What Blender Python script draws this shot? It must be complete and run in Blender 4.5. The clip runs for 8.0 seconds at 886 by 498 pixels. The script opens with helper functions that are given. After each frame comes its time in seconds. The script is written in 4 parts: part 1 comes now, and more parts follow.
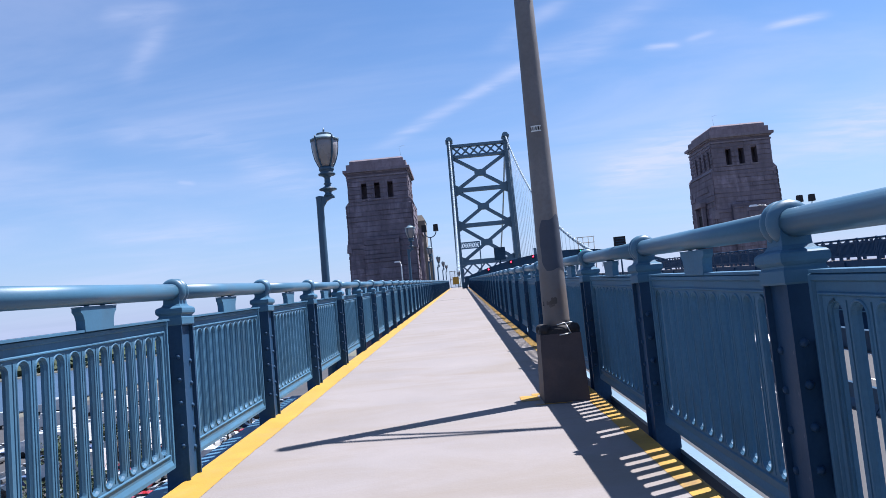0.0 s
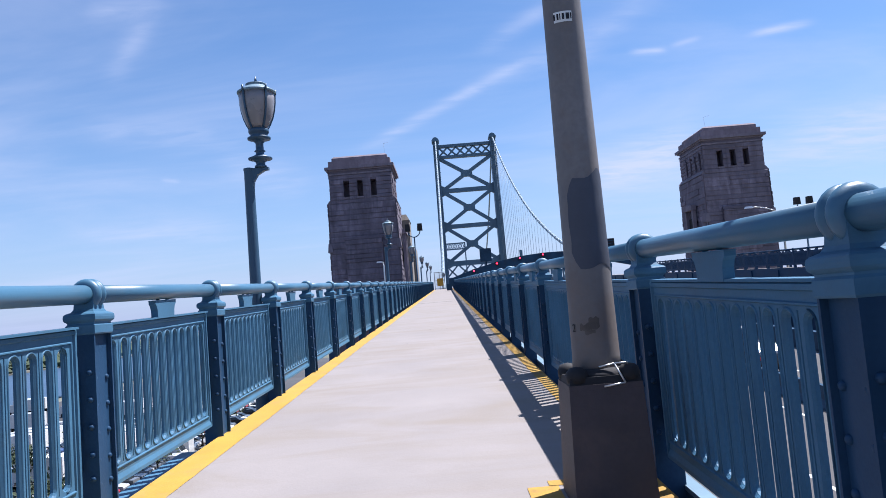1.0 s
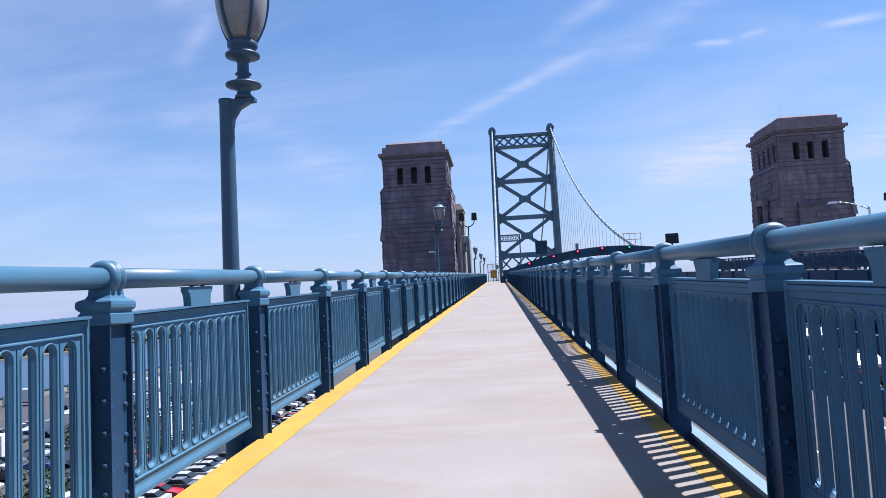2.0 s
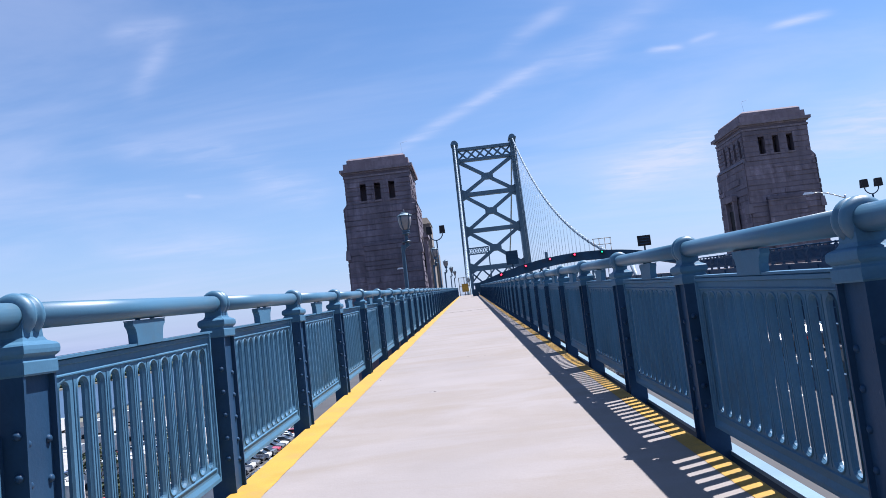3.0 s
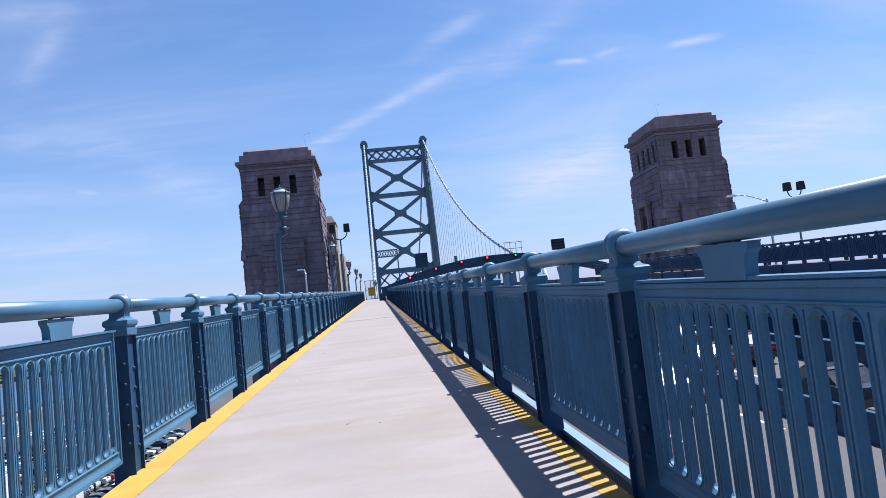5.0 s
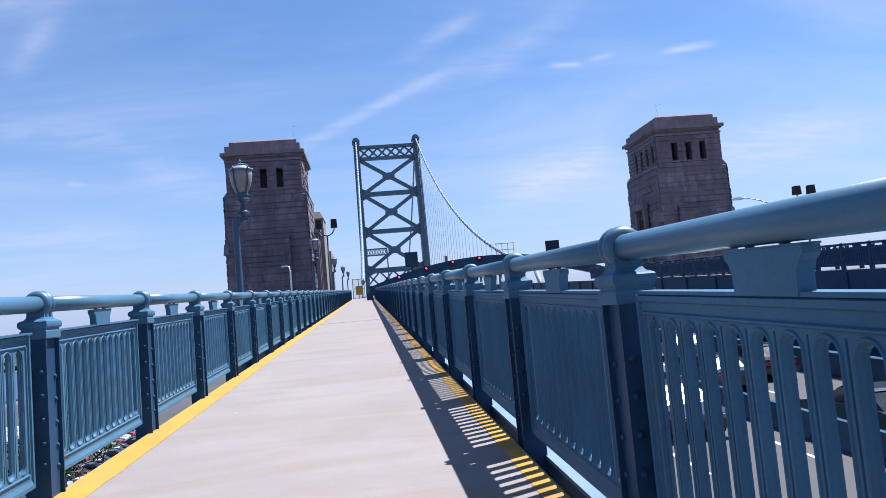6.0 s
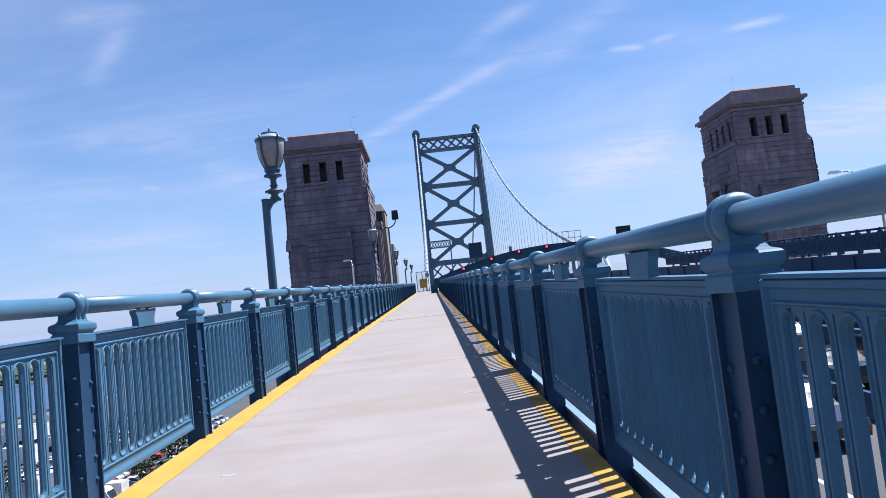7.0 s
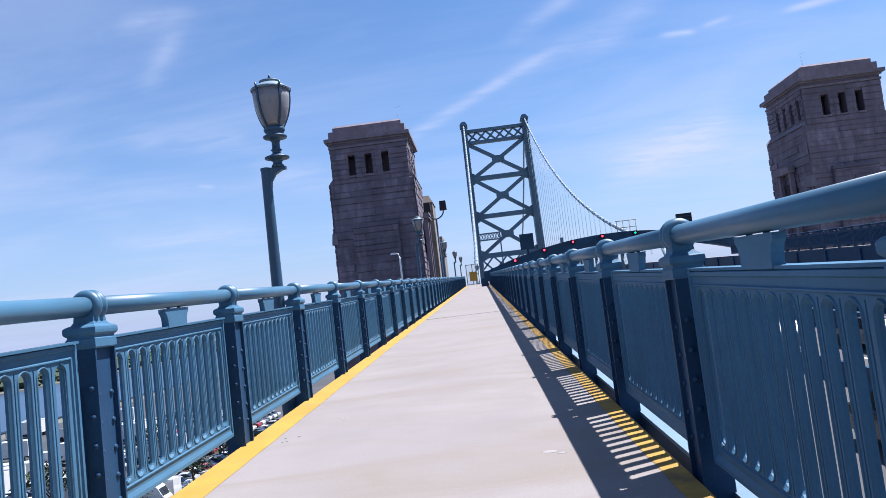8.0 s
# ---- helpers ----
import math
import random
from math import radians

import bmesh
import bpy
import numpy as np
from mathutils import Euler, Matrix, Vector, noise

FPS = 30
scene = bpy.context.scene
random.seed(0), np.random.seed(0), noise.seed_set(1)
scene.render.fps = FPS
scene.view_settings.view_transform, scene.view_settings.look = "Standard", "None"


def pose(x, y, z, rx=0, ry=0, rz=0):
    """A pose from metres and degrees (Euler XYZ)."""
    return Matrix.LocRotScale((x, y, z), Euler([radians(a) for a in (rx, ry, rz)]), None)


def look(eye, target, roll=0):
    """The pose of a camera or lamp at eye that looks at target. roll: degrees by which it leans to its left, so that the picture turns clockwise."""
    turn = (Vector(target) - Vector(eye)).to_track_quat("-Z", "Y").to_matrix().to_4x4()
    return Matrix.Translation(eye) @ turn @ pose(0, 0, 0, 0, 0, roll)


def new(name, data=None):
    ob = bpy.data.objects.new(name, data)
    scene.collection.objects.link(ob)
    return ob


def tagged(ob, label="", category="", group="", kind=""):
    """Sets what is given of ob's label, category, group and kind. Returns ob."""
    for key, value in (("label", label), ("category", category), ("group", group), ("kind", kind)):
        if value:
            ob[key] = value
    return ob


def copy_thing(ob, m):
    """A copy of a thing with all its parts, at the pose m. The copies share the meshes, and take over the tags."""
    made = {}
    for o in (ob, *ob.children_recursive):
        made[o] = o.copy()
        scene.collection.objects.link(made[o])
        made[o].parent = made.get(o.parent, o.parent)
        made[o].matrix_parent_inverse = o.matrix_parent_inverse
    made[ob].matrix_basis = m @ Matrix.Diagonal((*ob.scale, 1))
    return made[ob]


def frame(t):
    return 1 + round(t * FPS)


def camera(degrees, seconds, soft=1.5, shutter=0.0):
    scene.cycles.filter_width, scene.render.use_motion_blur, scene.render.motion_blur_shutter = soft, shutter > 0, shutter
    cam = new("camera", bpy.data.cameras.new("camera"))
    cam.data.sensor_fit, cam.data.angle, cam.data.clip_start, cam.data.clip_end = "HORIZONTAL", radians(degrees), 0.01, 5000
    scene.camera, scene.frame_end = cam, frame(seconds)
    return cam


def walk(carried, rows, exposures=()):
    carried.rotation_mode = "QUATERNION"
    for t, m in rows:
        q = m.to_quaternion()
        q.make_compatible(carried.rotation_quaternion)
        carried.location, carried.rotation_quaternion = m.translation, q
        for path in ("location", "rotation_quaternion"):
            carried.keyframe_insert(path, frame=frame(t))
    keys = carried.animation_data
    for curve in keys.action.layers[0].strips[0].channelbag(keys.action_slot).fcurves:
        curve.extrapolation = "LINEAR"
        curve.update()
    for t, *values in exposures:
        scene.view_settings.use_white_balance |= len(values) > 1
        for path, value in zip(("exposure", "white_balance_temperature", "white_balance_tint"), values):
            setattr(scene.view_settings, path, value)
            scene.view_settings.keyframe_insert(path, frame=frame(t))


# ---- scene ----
# camera and walk
cam = camera(63.43, 8.0, soft=0.45)
PATH = [
    (0.0, pose(0.052, -5.186, 1.040, 94.65, 5.22, 1.61)),
    (0.5, pose(0.107, -3.636, 1.101, 94.94, 5.92, -3.93)),
    (1.0, pose(0.159, -2.109, 1.154, 94.65, 4.69, 0.40)),
    (1.5, pose(0.143, -0.580, 1.192, 94.53, 3.04, 0.16)),
    (1.7, pose(0.099, 0.030, 1.232, 94.19, 1.91, 5.52)),
    (2.8, pose(-0.145, 3.385, 1.349, 94.83, 7.40, 0.30)),
    (3.0, pose(-0.189, 3.995, 1.378, 95.32, 6.46, 2.33)),
    (3.5, pose(-0.182, 5.478, 1.420, 94.61, 9.48, -2.98)),
    (4.0, pose(-0.103, 7.005, 1.478, 94.47, 5.60, -4.63)),
    (4.5, pose(-0.047, 8.499, 1.529, 94.68, 6.16, 0.18)),
    (4.7, pose(-0.007, 9.098, 1.550, 94.81, 7.91, -3.23)),
    (5.8, pose(0.200, 12.395, 1.665, 94.85, 4.35, -7.00)),
    (6.0, pose(0.254, 12.994, 1.694, 94.76, 5.00, -5.92)),
    (6.5, pose(0.313, 14.424, 1.734, 94.30, 1.85, 3.59)),
    (7.0, pose(0.313, 15.885, 1.785, 94.60, 6.24, -0.73)),
    (7.5, pose(0.333, 17.359, 1.855, 94.92, 3.45, 1.79)),
    (8.0, pose(0.255, 18.825, 1.895, 94.50, 6.73, 3.29)),
]
walk(cam, PATH, exposures=[(0.0, 1.16, 6000, 14), (8.0, 1.16, 6000, 14)])

# ---- world, sun, exposure ----
SUN_WAY = Vector((0.435, 0.215, 1.0)).normalized()      # towards the sun
sun_elev = math.asin(SUN_WAY.z)
sun_azim = math.atan2(SUN_WAY.x, SUN_WAY.y)              # clockwise from +y

world = bpy.data.worlds.new("sky")
scene.world = world
world.use_nodes = True
wt = world.node_tree
wn, wl = wt.nodes, wt.links
wn.clear()


def wnode(kind, **values):
    n = wn.new(kind)
    for k, v in values.items():
        if k == "op":
            n.operation = v
        elif k == "clamp":
            n.use_clamp = v
    return n


def wmath(op, a, b=None, clamp=False):
    n = wnode("ShaderNodeMath", op=op, clamp=clamp)
    for i, v in enumerate((a, b)):
        if v is None:
            continue
        if isinstance(v, (int, float)):
            n.inputs[i].default_value = v
        else:
            wl.new(v, n.inputs[i])
    return n.outputs[0]


sky = wn.new("ShaderNodeTexSky")
sky.sky_type = "NISHITA"
sky.sun_disc = False
sky.sun_elevation = sun_elev
sky.sun_rotation = sun_azim
sky.air_density, sky.dust_density, sky.ozone_density = 1.0, 0.25, 4.0
coord = wn.new("ShaderNodeTexCoord")
sep = wn.new("ShaderNodeSeparateXYZ")
wl.new(coord.outputs["Generated"], sep.inputs[0])
# cirrus on a flat layer high above: direction over height
up = wmath("MAXIMUM", sep.outputs[2], 0.0)
lift = wmath("ADD", up, 0.12)
cu = wmath("DIVIDE", sep.outputs[0], lift)
cv = wmath("DIVIDE", sep.outputs[1], lift)
comb = wn.new("ShaderNodeCombineXYZ")
wl.new(cu, comb.inputs[0])
wl.new(cv, comb.inputs[1])


def cirrus(turn, sx, sy, scale, low, high):
    mp = wn.new("ShaderNodeMapping")
    mp.inputs["Rotation"].default_value = (0, 0, radians(turn))
    mp.inputs["Scale"].default_value = (sx, sy, 1)
    wl.new(comb.outputs[0], mp.inputs[0])
    nz = wn.new("ShaderNodeTexNoise")
    nz.inputs["Scale"].default_value = scale
    nz.inputs["Detail"].default_value = 7
    nz.inputs["Roughness"].default_value = 0.55
    nz.inputs["Distortion"].default_value = 0.6
    wl.new(mp.outputs[0], nz.inputs["Vector"])
    rm = wn.new("ShaderNodeMapRange")
    rm.interpolation_type = "SMOOTHSTEP"
    rm.inputs["From Min"].default_value = low
    rm.inputs["From Max"].default_value = high
    wl.new(nz.outputs["Fac"], rm.inputs["Value"])
    return rm.outputs[0]


veil = cirrus(35, 0.9, 1.8, 0.62, 0.37, 0.78)
fibre = cirrus(52, 0.7, 4.0, 1.1, 0.50, 0.86)
# single wisps on the forward sky, each about a line through (a, b) with a slope, a half length and a half width
fwd = wmath("MAXIMUM", sep.outputs[1], 0.05)
su = wmath("DIVIDE", sep.outputs[0], fwd)
sv = wmath("DIVIDE", sep.outputs[2], fwd)
ripple = cirrus(20, 2.0, 5.0, 2.2, 0.25, 0.75)


def wisp(a, b, deg, half, width, gain):
    ca, sa = math.cos(radians(deg)), math.sin(radians(deg))
    du, dv = wmath("SUBTRACT", su, a), wmath("SUBTRACT", sv, b)
    along = wmath("ADD", wmath("MULTIPLY", du, ca / half), wmath("MULTIPLY", dv, sa / half))
    across = wmath("ADD", wmath("MULTIPLY", du, -sa / width), wmath("MULTIPLY", dv, ca / width))
    r2 = wmath("ADD", wmath("POWER", wmath("ABSOLUTE", along), 4), wmath("MULTIPLY", across, across))
    body = wmath("POWER", 2.718, wmath("MULTIPLY", r2, -1.0))
    return wmath("MULTIPLY", body, wmath("ADD", wmath("MULTIPLY", ripple, 0.75 * gain), 0.25 * gain))


wisps = [
    wisp(0.020, 0.286, 24.3, 0.122, 0.0085, 0.48),
    wisp(0.165, 0.346, 23.8, 0.096, 0.0190, 0.24),
    wisp(0.136, 0.394, 28.8, 0.060, 0.0120, 0.34),
    wisp(0.258, 0.375, 34.5, 0.096, 0.0200, 0.24),
    wisp(0.314, 0.339, -1.0, 0.023, 0.0042, 0.80),
    wisp(0.370, 0.349, 12.4, 0.020, 0.0040, 0.30),
    wisp(0.508, 0.357, 7.6, 0.043, 0.0055, 0.72),
    wisp(0.285, 0.180, 21.5, 0.095, 0.0300, 0.62),
    wisp(0.640, 0.205, 5.9, 0.144, 0.0360, 0.52),
    wisp(0.472, 0.177, 1.3, 0.236, 0.0500, 0.20),
    wisp(-0.428, 0.463, -1.4, 0.054, 0.0160, 0.36),
    wisp(-0.423, 0.408, -122.5, 0.053, 0.0180, 0.30),
    wisp(-0.243, 0.206, -18.8, 0.060, 0.0240, 0.36),
    wisp(-0.380, 0.276, -8.9, 0.115, 0.0240, 0.26),
    wisp(-0.401, 0.137, -3.6, 0.117, 0.0180, 0.25),
    wisp(-0.376, 0.209, -9.1, 0.012, 0.0030, 0.30),
]
cover = wmath("ADD", wmath("MULTIPLY", veil, 0.42), wmath("MULTIPLY", fibre, 0.09))
for w in wisps:
    cover = wmath("ADD", cover, w)
# blue haze close to the horizon
haze = wmath("POWER", 2.718, wmath("MULTIPLY", up, -7.0))
cover = wmath("MINIMUM", cover, 0.9)
low_air = wn.new("ShaderNodeMix")
low_air.data_type = "RGBA"
wl.new(wmath("MULTIPLY", haze, 0.92), low_air.inputs["Factor"])
low_air.inputs["B"].default_value = (3.82, 4.64, 7.10, 1)
tint = wn.new("ShaderNodeMix")
tint.data_type = "RGBA"
wl.new(cover, tint.inputs["Factor"])
deep = wn.new("ShaderNodeHueSaturation")
deep.inputs["Saturation"].default_value = 1.12
deep.inputs["Value"].default_value = 1.345
wl.new(sky.outputs[0], deep.inputs["Color"])
wl.new(deep.outputs[0], low_air.inputs["A"])
wl.new(low_air.outputs["Result"], tint.inputs["A"])
tint.inputs["B"].default_value = (6.32, 6.85, 8.66, 1)
bg = wn.new("ShaderNodeBackground")
bg.inputs["Strength"].default_value = 0.05
wl.new(tint.outputs["Result"], bg.inputs["Color"])
wout = wn.new("ShaderNodeOutputWorld")
wl.new(bg.outputs[0], wout.inputs[0])

sun = new("sun", bpy.data.lights.new("sun", "SUN"))
sun.data.energy = 5.0
sun.data.angle = radians(0.53)
sun.data.color = (1.0, 0.965, 0.92)
sun.matrix_world = look(SUN_WAY * 50, (0, 0, 0))


# ---- materials ----
def material(name, base, rough=0.6, metal=0.0, vary=0.12, scale=2.0, fine=40.0, bump=0.15, stain=None, stain_scale=0.5,
             stain_amount=0.5, per_piece=0.0, island=False, coat=0.0, drag=None, rag=0.5, drag_scale=(1.3, 0.22, 1.0)):
    m = bpy.data.materials.new(name)
    m.use_nodes = True
    nt = m.node_tree
    n, l = nt.nodes, nt.links
    b = n["Principled BSDF"]
    b.inputs["Metallic"].default_value = metal
    b.inputs["Coat Weight"].default_value = coat
    src = n.new("ShaderNodeNewGeometry").outputs["Position"]

    def nz(s, detail=6, rg=0.6):
        t = n.new("ShaderNodeTexNoise")
        t.inputs["Scale"].default_value = s
        t.inputs["Detail"].default_value = detail
        t.inputs["Roughness"].default_value = rg
        l.new(src, t.inputs["Vector"])
        return t.outputs["Fac"]

    def mixc(fac, a, bb):
        x = n.new("ShaderNodeMix")
        x.data_type = "RGBA"
        for sock, v in (("Factor", fac), ("A", a), ("B", bb)):
            if isinstance(v, (int, float)):
                x.inputs[sock].default_value = v
            elif isinstance(v, tuple):
                x.inputs[sock].default_value = (*v, 1)
            else:
                l.new(v, x.inputs[sock])
        return x.outputs["Result"]

    def ramp(v, lo, hi):
        r = n.new("ShaderNodeMapRange")
        r.inputs["From Min"].default_value = lo
        r.inputs["From Max"].default_value = hi
        l.new(v, r.inputs["Value"])
        return r.outputs[0]

    dark = tuple(c * (1 - vary * 1.6) for c in base)
    light = tuple(min(1, c * (1 + vary)) for c in base)
    big, small = nz(scale), nz(fine, 3)
    col = mixc(ramp(big, 0.3, 0.7), dark, light)
    col = mixc(ramp(small, 0.35, 0.75), col, mixc(0.5, col, dark))
    if stain:
        col = mixc(n_mul(n, l, ramp(nz(stain_scale, 8, 0.65), 0.52, 0.72), stain_amount), col, stain)
    if drag:
        mp = n.new("ShaderNodeMapping")
        mp.inputs["Scale"].default_value = drag_scale
        l.new(src, mp.inputs[0])
        t = n.new("ShaderNodeTexNoise")
        t.inputs["Scale"].default_value = 0.9
        t.inputs["Detail"].default_value = 7
        t.inputs["Roughness"].default_value = 0.62
        t.inputs["Distortion"].default_value = 1.2
        l.new(mp.outputs[0], t.inputs["Vector"])
        col = mixc(n_mul(n, l, ramp(t.outputs["Fac"], 0.44, 0.68), rag), col, drag)
    if per_piece:
        rnd = n.new("ShaderNodeNewGeometry").outputs["Random Per Island"] if island else n.new("ShaderNodeObjectInfo").outputs["Random"]
        col = mixc(n_mul(n, l, rnd, per_piece), col, tuple(c * 0.55 for c in base))
    l.new(col, b.inputs["Base Color"])
    rr = n.new("ShaderNodeMapRange")
    rr.inputs["To Min"].default_value = max(0.02, rough - 0.1)
    rr.inputs["To Max"].default_value = min(1, rough + 0.12)
    l.new(big, rr.inputs["Value"])
    l.new(rr.outputs[0], b.inputs["Roughness"])
    if bump:
        bp = n.new("ShaderNodeBump")
        bp.inputs["Strength"].default_value = bump
        bp.inputs["Distance"].default_value = 0.01
        l.new(small, bp.inputs["Height"])
        l.new(bp.outputs[0], b.inputs["Normal"])
    return m


def n_mul(n, l, v, k):
    x = n.new("ShaderNodeMath")
    x.operation = "MULTIPLY"
    x.inputs[1].default_value = k
    l.new(v, x.inputs[0])
    return x.outputs[0]


def glow(name, col, strength):
    m = bpy.data.materials.new(name)
    m.use_nodes = True
    b = m.node_tree.nodes["Principled BSDF"]
    b.inputs["Base Color"].default_value = (*col, 1)
    b.inputs["Emission Color"].default_value = (*col, 1)
    b.inputs["Emission Strength"].default_value = strength
    return m


STEEL = material("blue_paint", (0.063, 0.152, 0.240), 0.50, 0.0, 0.14, 1.3, 60, 0.05, (0.072, 0.092, 0.106), 2.2, 0.35, 0.12)
PIPE = material("blue_pipe_paint", (0.047, 0.130, 0.205), 0.42, 0.0, 0.10, 1.1, 70, 0.05, (0.085, 0.11, 0.125), 2.6, 0.3)
DARKSTEEL = material("weathered_blue_steel", (0.03, 0.07, 0.12), 0.5, 0.0, 0.2, 0.6, 20, 0.1, (0.05, 0.05, 0.05), 0.8, 0.5)
# the posts' own navy; on the far walkway it stands in for shade
POST_FARSHADE = material("navy_post_paint_far_shade", (0.021, 0.057, 0.115), 0.45, 0.0, 0.18, 1.3, 50, 0.10, (0.020, 0.05, 0.095), 2.6, 0.35)
# paler than the other steel: sunlight on the ledges put into the colour
LITPALE = material("sunlit_pale_blue", (0.145, 0.222, 0.275), 0.5, 0.0, 0.12, 1.5, 40, 0.1)
for dull_paint in (STEEL, POST_FARSHADE, DARKSTEEL):      # specular cut evenly, so the shaded rails mirror less sky
    dull_paint.node_tree.nodes["Principled BSDF"].inputs["Specular IOR Level"].default_value = 0.12
LAMPIRON = material("lamp_iron_paint", (0.026, 0.070, 0.120), 0.42, 0.0, 0.14, 1.3, 60, 0.08)
TOWERSTEEL = material("tower_paint", (0.075, 0.14, 0.20), 0.5, 0.0, 0.15, 0.2, 5, 0.05)
CABLE = material("cable_paint", (0.20, 0.26, 0.31), 0.45, 0.0, 0.1, 0.3, 6, 0.05)
DECK = material("pale_walkway_coating", (0.218, 0.194, 0.185), 0.8, 0.0, 0.08, 0.9, 55, 0.22, (0.172, 0.147, 0.130), 0.6, 0.6, drag=(0.182, 0.152, 0.125), rag=0.8, drag_scale=(0.36, 1.1, 1.0))
YELLOW = material("yellow_road_paint", (0.385, 0.224, 0.026), 0.65, 0.0, 0.10, 3.0, 60, 0.2, (0.265, 0.178, 0.06), 2.5, 0.6)
# worn yellow; its brown stains also hold the railing's shade on the road side
YELLOW_WORN_SHADE = material("worn_yellow_paint_with_shade", (0.37, 0.207, 0.026), 0.75, 0.0, 0.2, 2.0, 45, 0.25, (0.11, 0.075, 0.045), 3.2, 0.85)
ASPHALT = material("grey_road", (0.062, 0.060, 0.061), 0.85, 0.0, 0.15, 0.35, 30, 0.3, (0.068, 0.065, 0.064), 0.25, 0.6)
SCUFF = material("worn_pale_coating", (0.27, 0.25, 0.24), 0.85, 0.0, 0.08, 3.0, 60, 0.1)
BALLAST = material("dark_track_ballast", (0.045, 0.042, 0.042), 0.95, 0.0, 0.3, 2.0, 25, 0.6)
WHITEPAINT = material("white_line_paint", (0.75, 0.75, 0.73), 0.7, 0.0, 0.1, 2.0, 40, 0.1)
CONCRETE = material("concrete", (0.28, 0.27, 0.255), 0.85, 0.0, 0.15, 0.6, 25, 0.3, (0.16, 0.15, 0.14), 0.5, 0.6)
STONE = material("granite_blocks", (0.218, 0.184, 0.230), 0.9, 0.0, 0.36, 0.45, 2.2, 0.9, (0.070, 0.058, 0.074), 0.16, 0.75, 0.7, True, drag=(0.060, 0.048, 0.060), rag=0.7, drag_scale=(1.0, 1.0, 0.16))
STONEBACK = material("granite_joints", (0.135, 0.108, 0.132), 0.9, 0.0, 0.2, 0.3, 4.0, 0.4)
STONETRIM = material("granite_trim", (0.212, 0.178, 0.212), 0.88, 0.0, 0.2, 0.5, 3.0, 0.7, (0.10, 0.08, 0.085), 0.25, 0.7, drag=(0.085, 0.068, 0.072), rag=0.5, drag_scale=(1.0, 1.0, 0.2))
# buttress stone made paler and warmer, with its sunlight in the colour
SUNLITSTONE = material("sunlit_grey_stone", (0.235, 0.205, 0.175), 0.9, 0.0, 0.2, 0.5, 3.0, 0.5, (0.20, 0.17, 0.13), 0.3, 0.7)
BARK = material("tree_bark", (0.09, 0.07, 0.055), 0.9, 0.0, 0.25, 2.0, 20, 0.4)
GREYPOLE = material("weathered_grey_pole", (0.150, 0.138, 0.136), 0.62, 0.0, 0.18, 1.5, 30, 0.12, (0.15, 0.10, 0.07), 1.8, 0.6)
POLEBAND = material("blue_grey_touch_up_paint", (0.055, 0.062, 0.085), 0.72, 0.0, 0.15, 2.0, 30, 0.1)
BOXPAINT = material("grey_plinth_paint", (0.062, 0.048, 0.053), 0.7, 0.0, 0.2, 2.5, 35, 0.2, (0.10, 0.07, 0.06), 3.0, 0.5)
RUST = material("rusty_scuff", (0.118, 0.098, 0.085), 0.85, 0.0, 0.3, 6.0, 40, 0.2)
BLACKPLASTIC = material("black_housing", (0.014, 0.013, 0.016), 0.8, 0.0, 0.2, 3.0, 30, 0.05)
ALU = material("bare_aluminium", (0.6, 0.6, 0.6), 0.35, 0.9, 0.1, 3.0, 40, 0.05)
FROST = material("frosted_lamp_glass", (0.23, 0.215, 0.22), 0.28, 0.0, 0.08, 4.0, 40, 0.02, (0.22, 0.20, 0.20), 5.0, 0.5)
LEAF = material("tree_leaves", (0.042, 0.066, 0.026), 0.8, 0.0, 0.35, 0.02, 0.6, 0.3, None, 0.5, 0.5, 0.6, True)
LAND = material("waste_ground", (0.13, 0.125, 0.10), 0.95, 0.0, 0.3, 0.03, 0.8, 0.3, (0.06, 0.08, 0.035), 0.012, 0.8)
LOT = material("car_park_asphalt", (0.050, 0.050, 0.054), 0.9, 0.0, 0.2, 0.1, 5.0, 0.3, (0.085, 0.08, 0.078), 0.06, 0.6)
WATER = material("river_water", (0.030, 0.068, 0.125), 0.42, 0.0, 0.2, 0.01, 0.25, 0.6)
TYRE = material("tyre_rubber", (0.02, 0.02, 0.02), 0.85, 0.0, 0.1, 5.0, 40, 0.1)
CARGLASS = material("car_window_glass", (0.02, 0.025, 0.03), 0.08, 0.0, 0.1, 2.0, 20, 0.0)
RED = glow("red_signal_lens", (1.0, 0.02, 0.05), 4.0)
GREEN = glow("green_signal_lens", (0.02, 0.8, 0.35), 0.7)
CARPAINT = [material("car_paint_" + k, c, 0.25, 0.0, 0.04, 1.0, 30, 0.0, None, 0.5, 0.5, 0.0, False, 0.6) for k, c in
            (("white", (0.62, 0.62, 0.61)), ("silver", (0.42, 0.43, 0.44)), ("black", (0.02, 0.02, 0.024)), ("red", (0.38, 0.02, 0.03)),
             ("blue", (0.03, 0.06, 0.16)), ("grey", (0.12, 0.125, 0.13)))]

# ---- helpers for meshes ----
S = 0.035        # the walkway and the road climb by this much along y


def box(bm, x0, x1, y0, y1, z0, z1, slope=0.0):
    v = [bm.verts.new((x, y, z + slope * y)) for z in (z0, z1) for y in (y0, y1) for x in (x0, x1)]
    for f in ((0, 2, 3, 1), (4, 5, 7, 6), (0, 1, 5, 4), (2, 6, 7, 3), (0, 4, 6, 2), (1, 3, 7, 5)):
        bm.faces.new([v[i] for i in f])
    return v


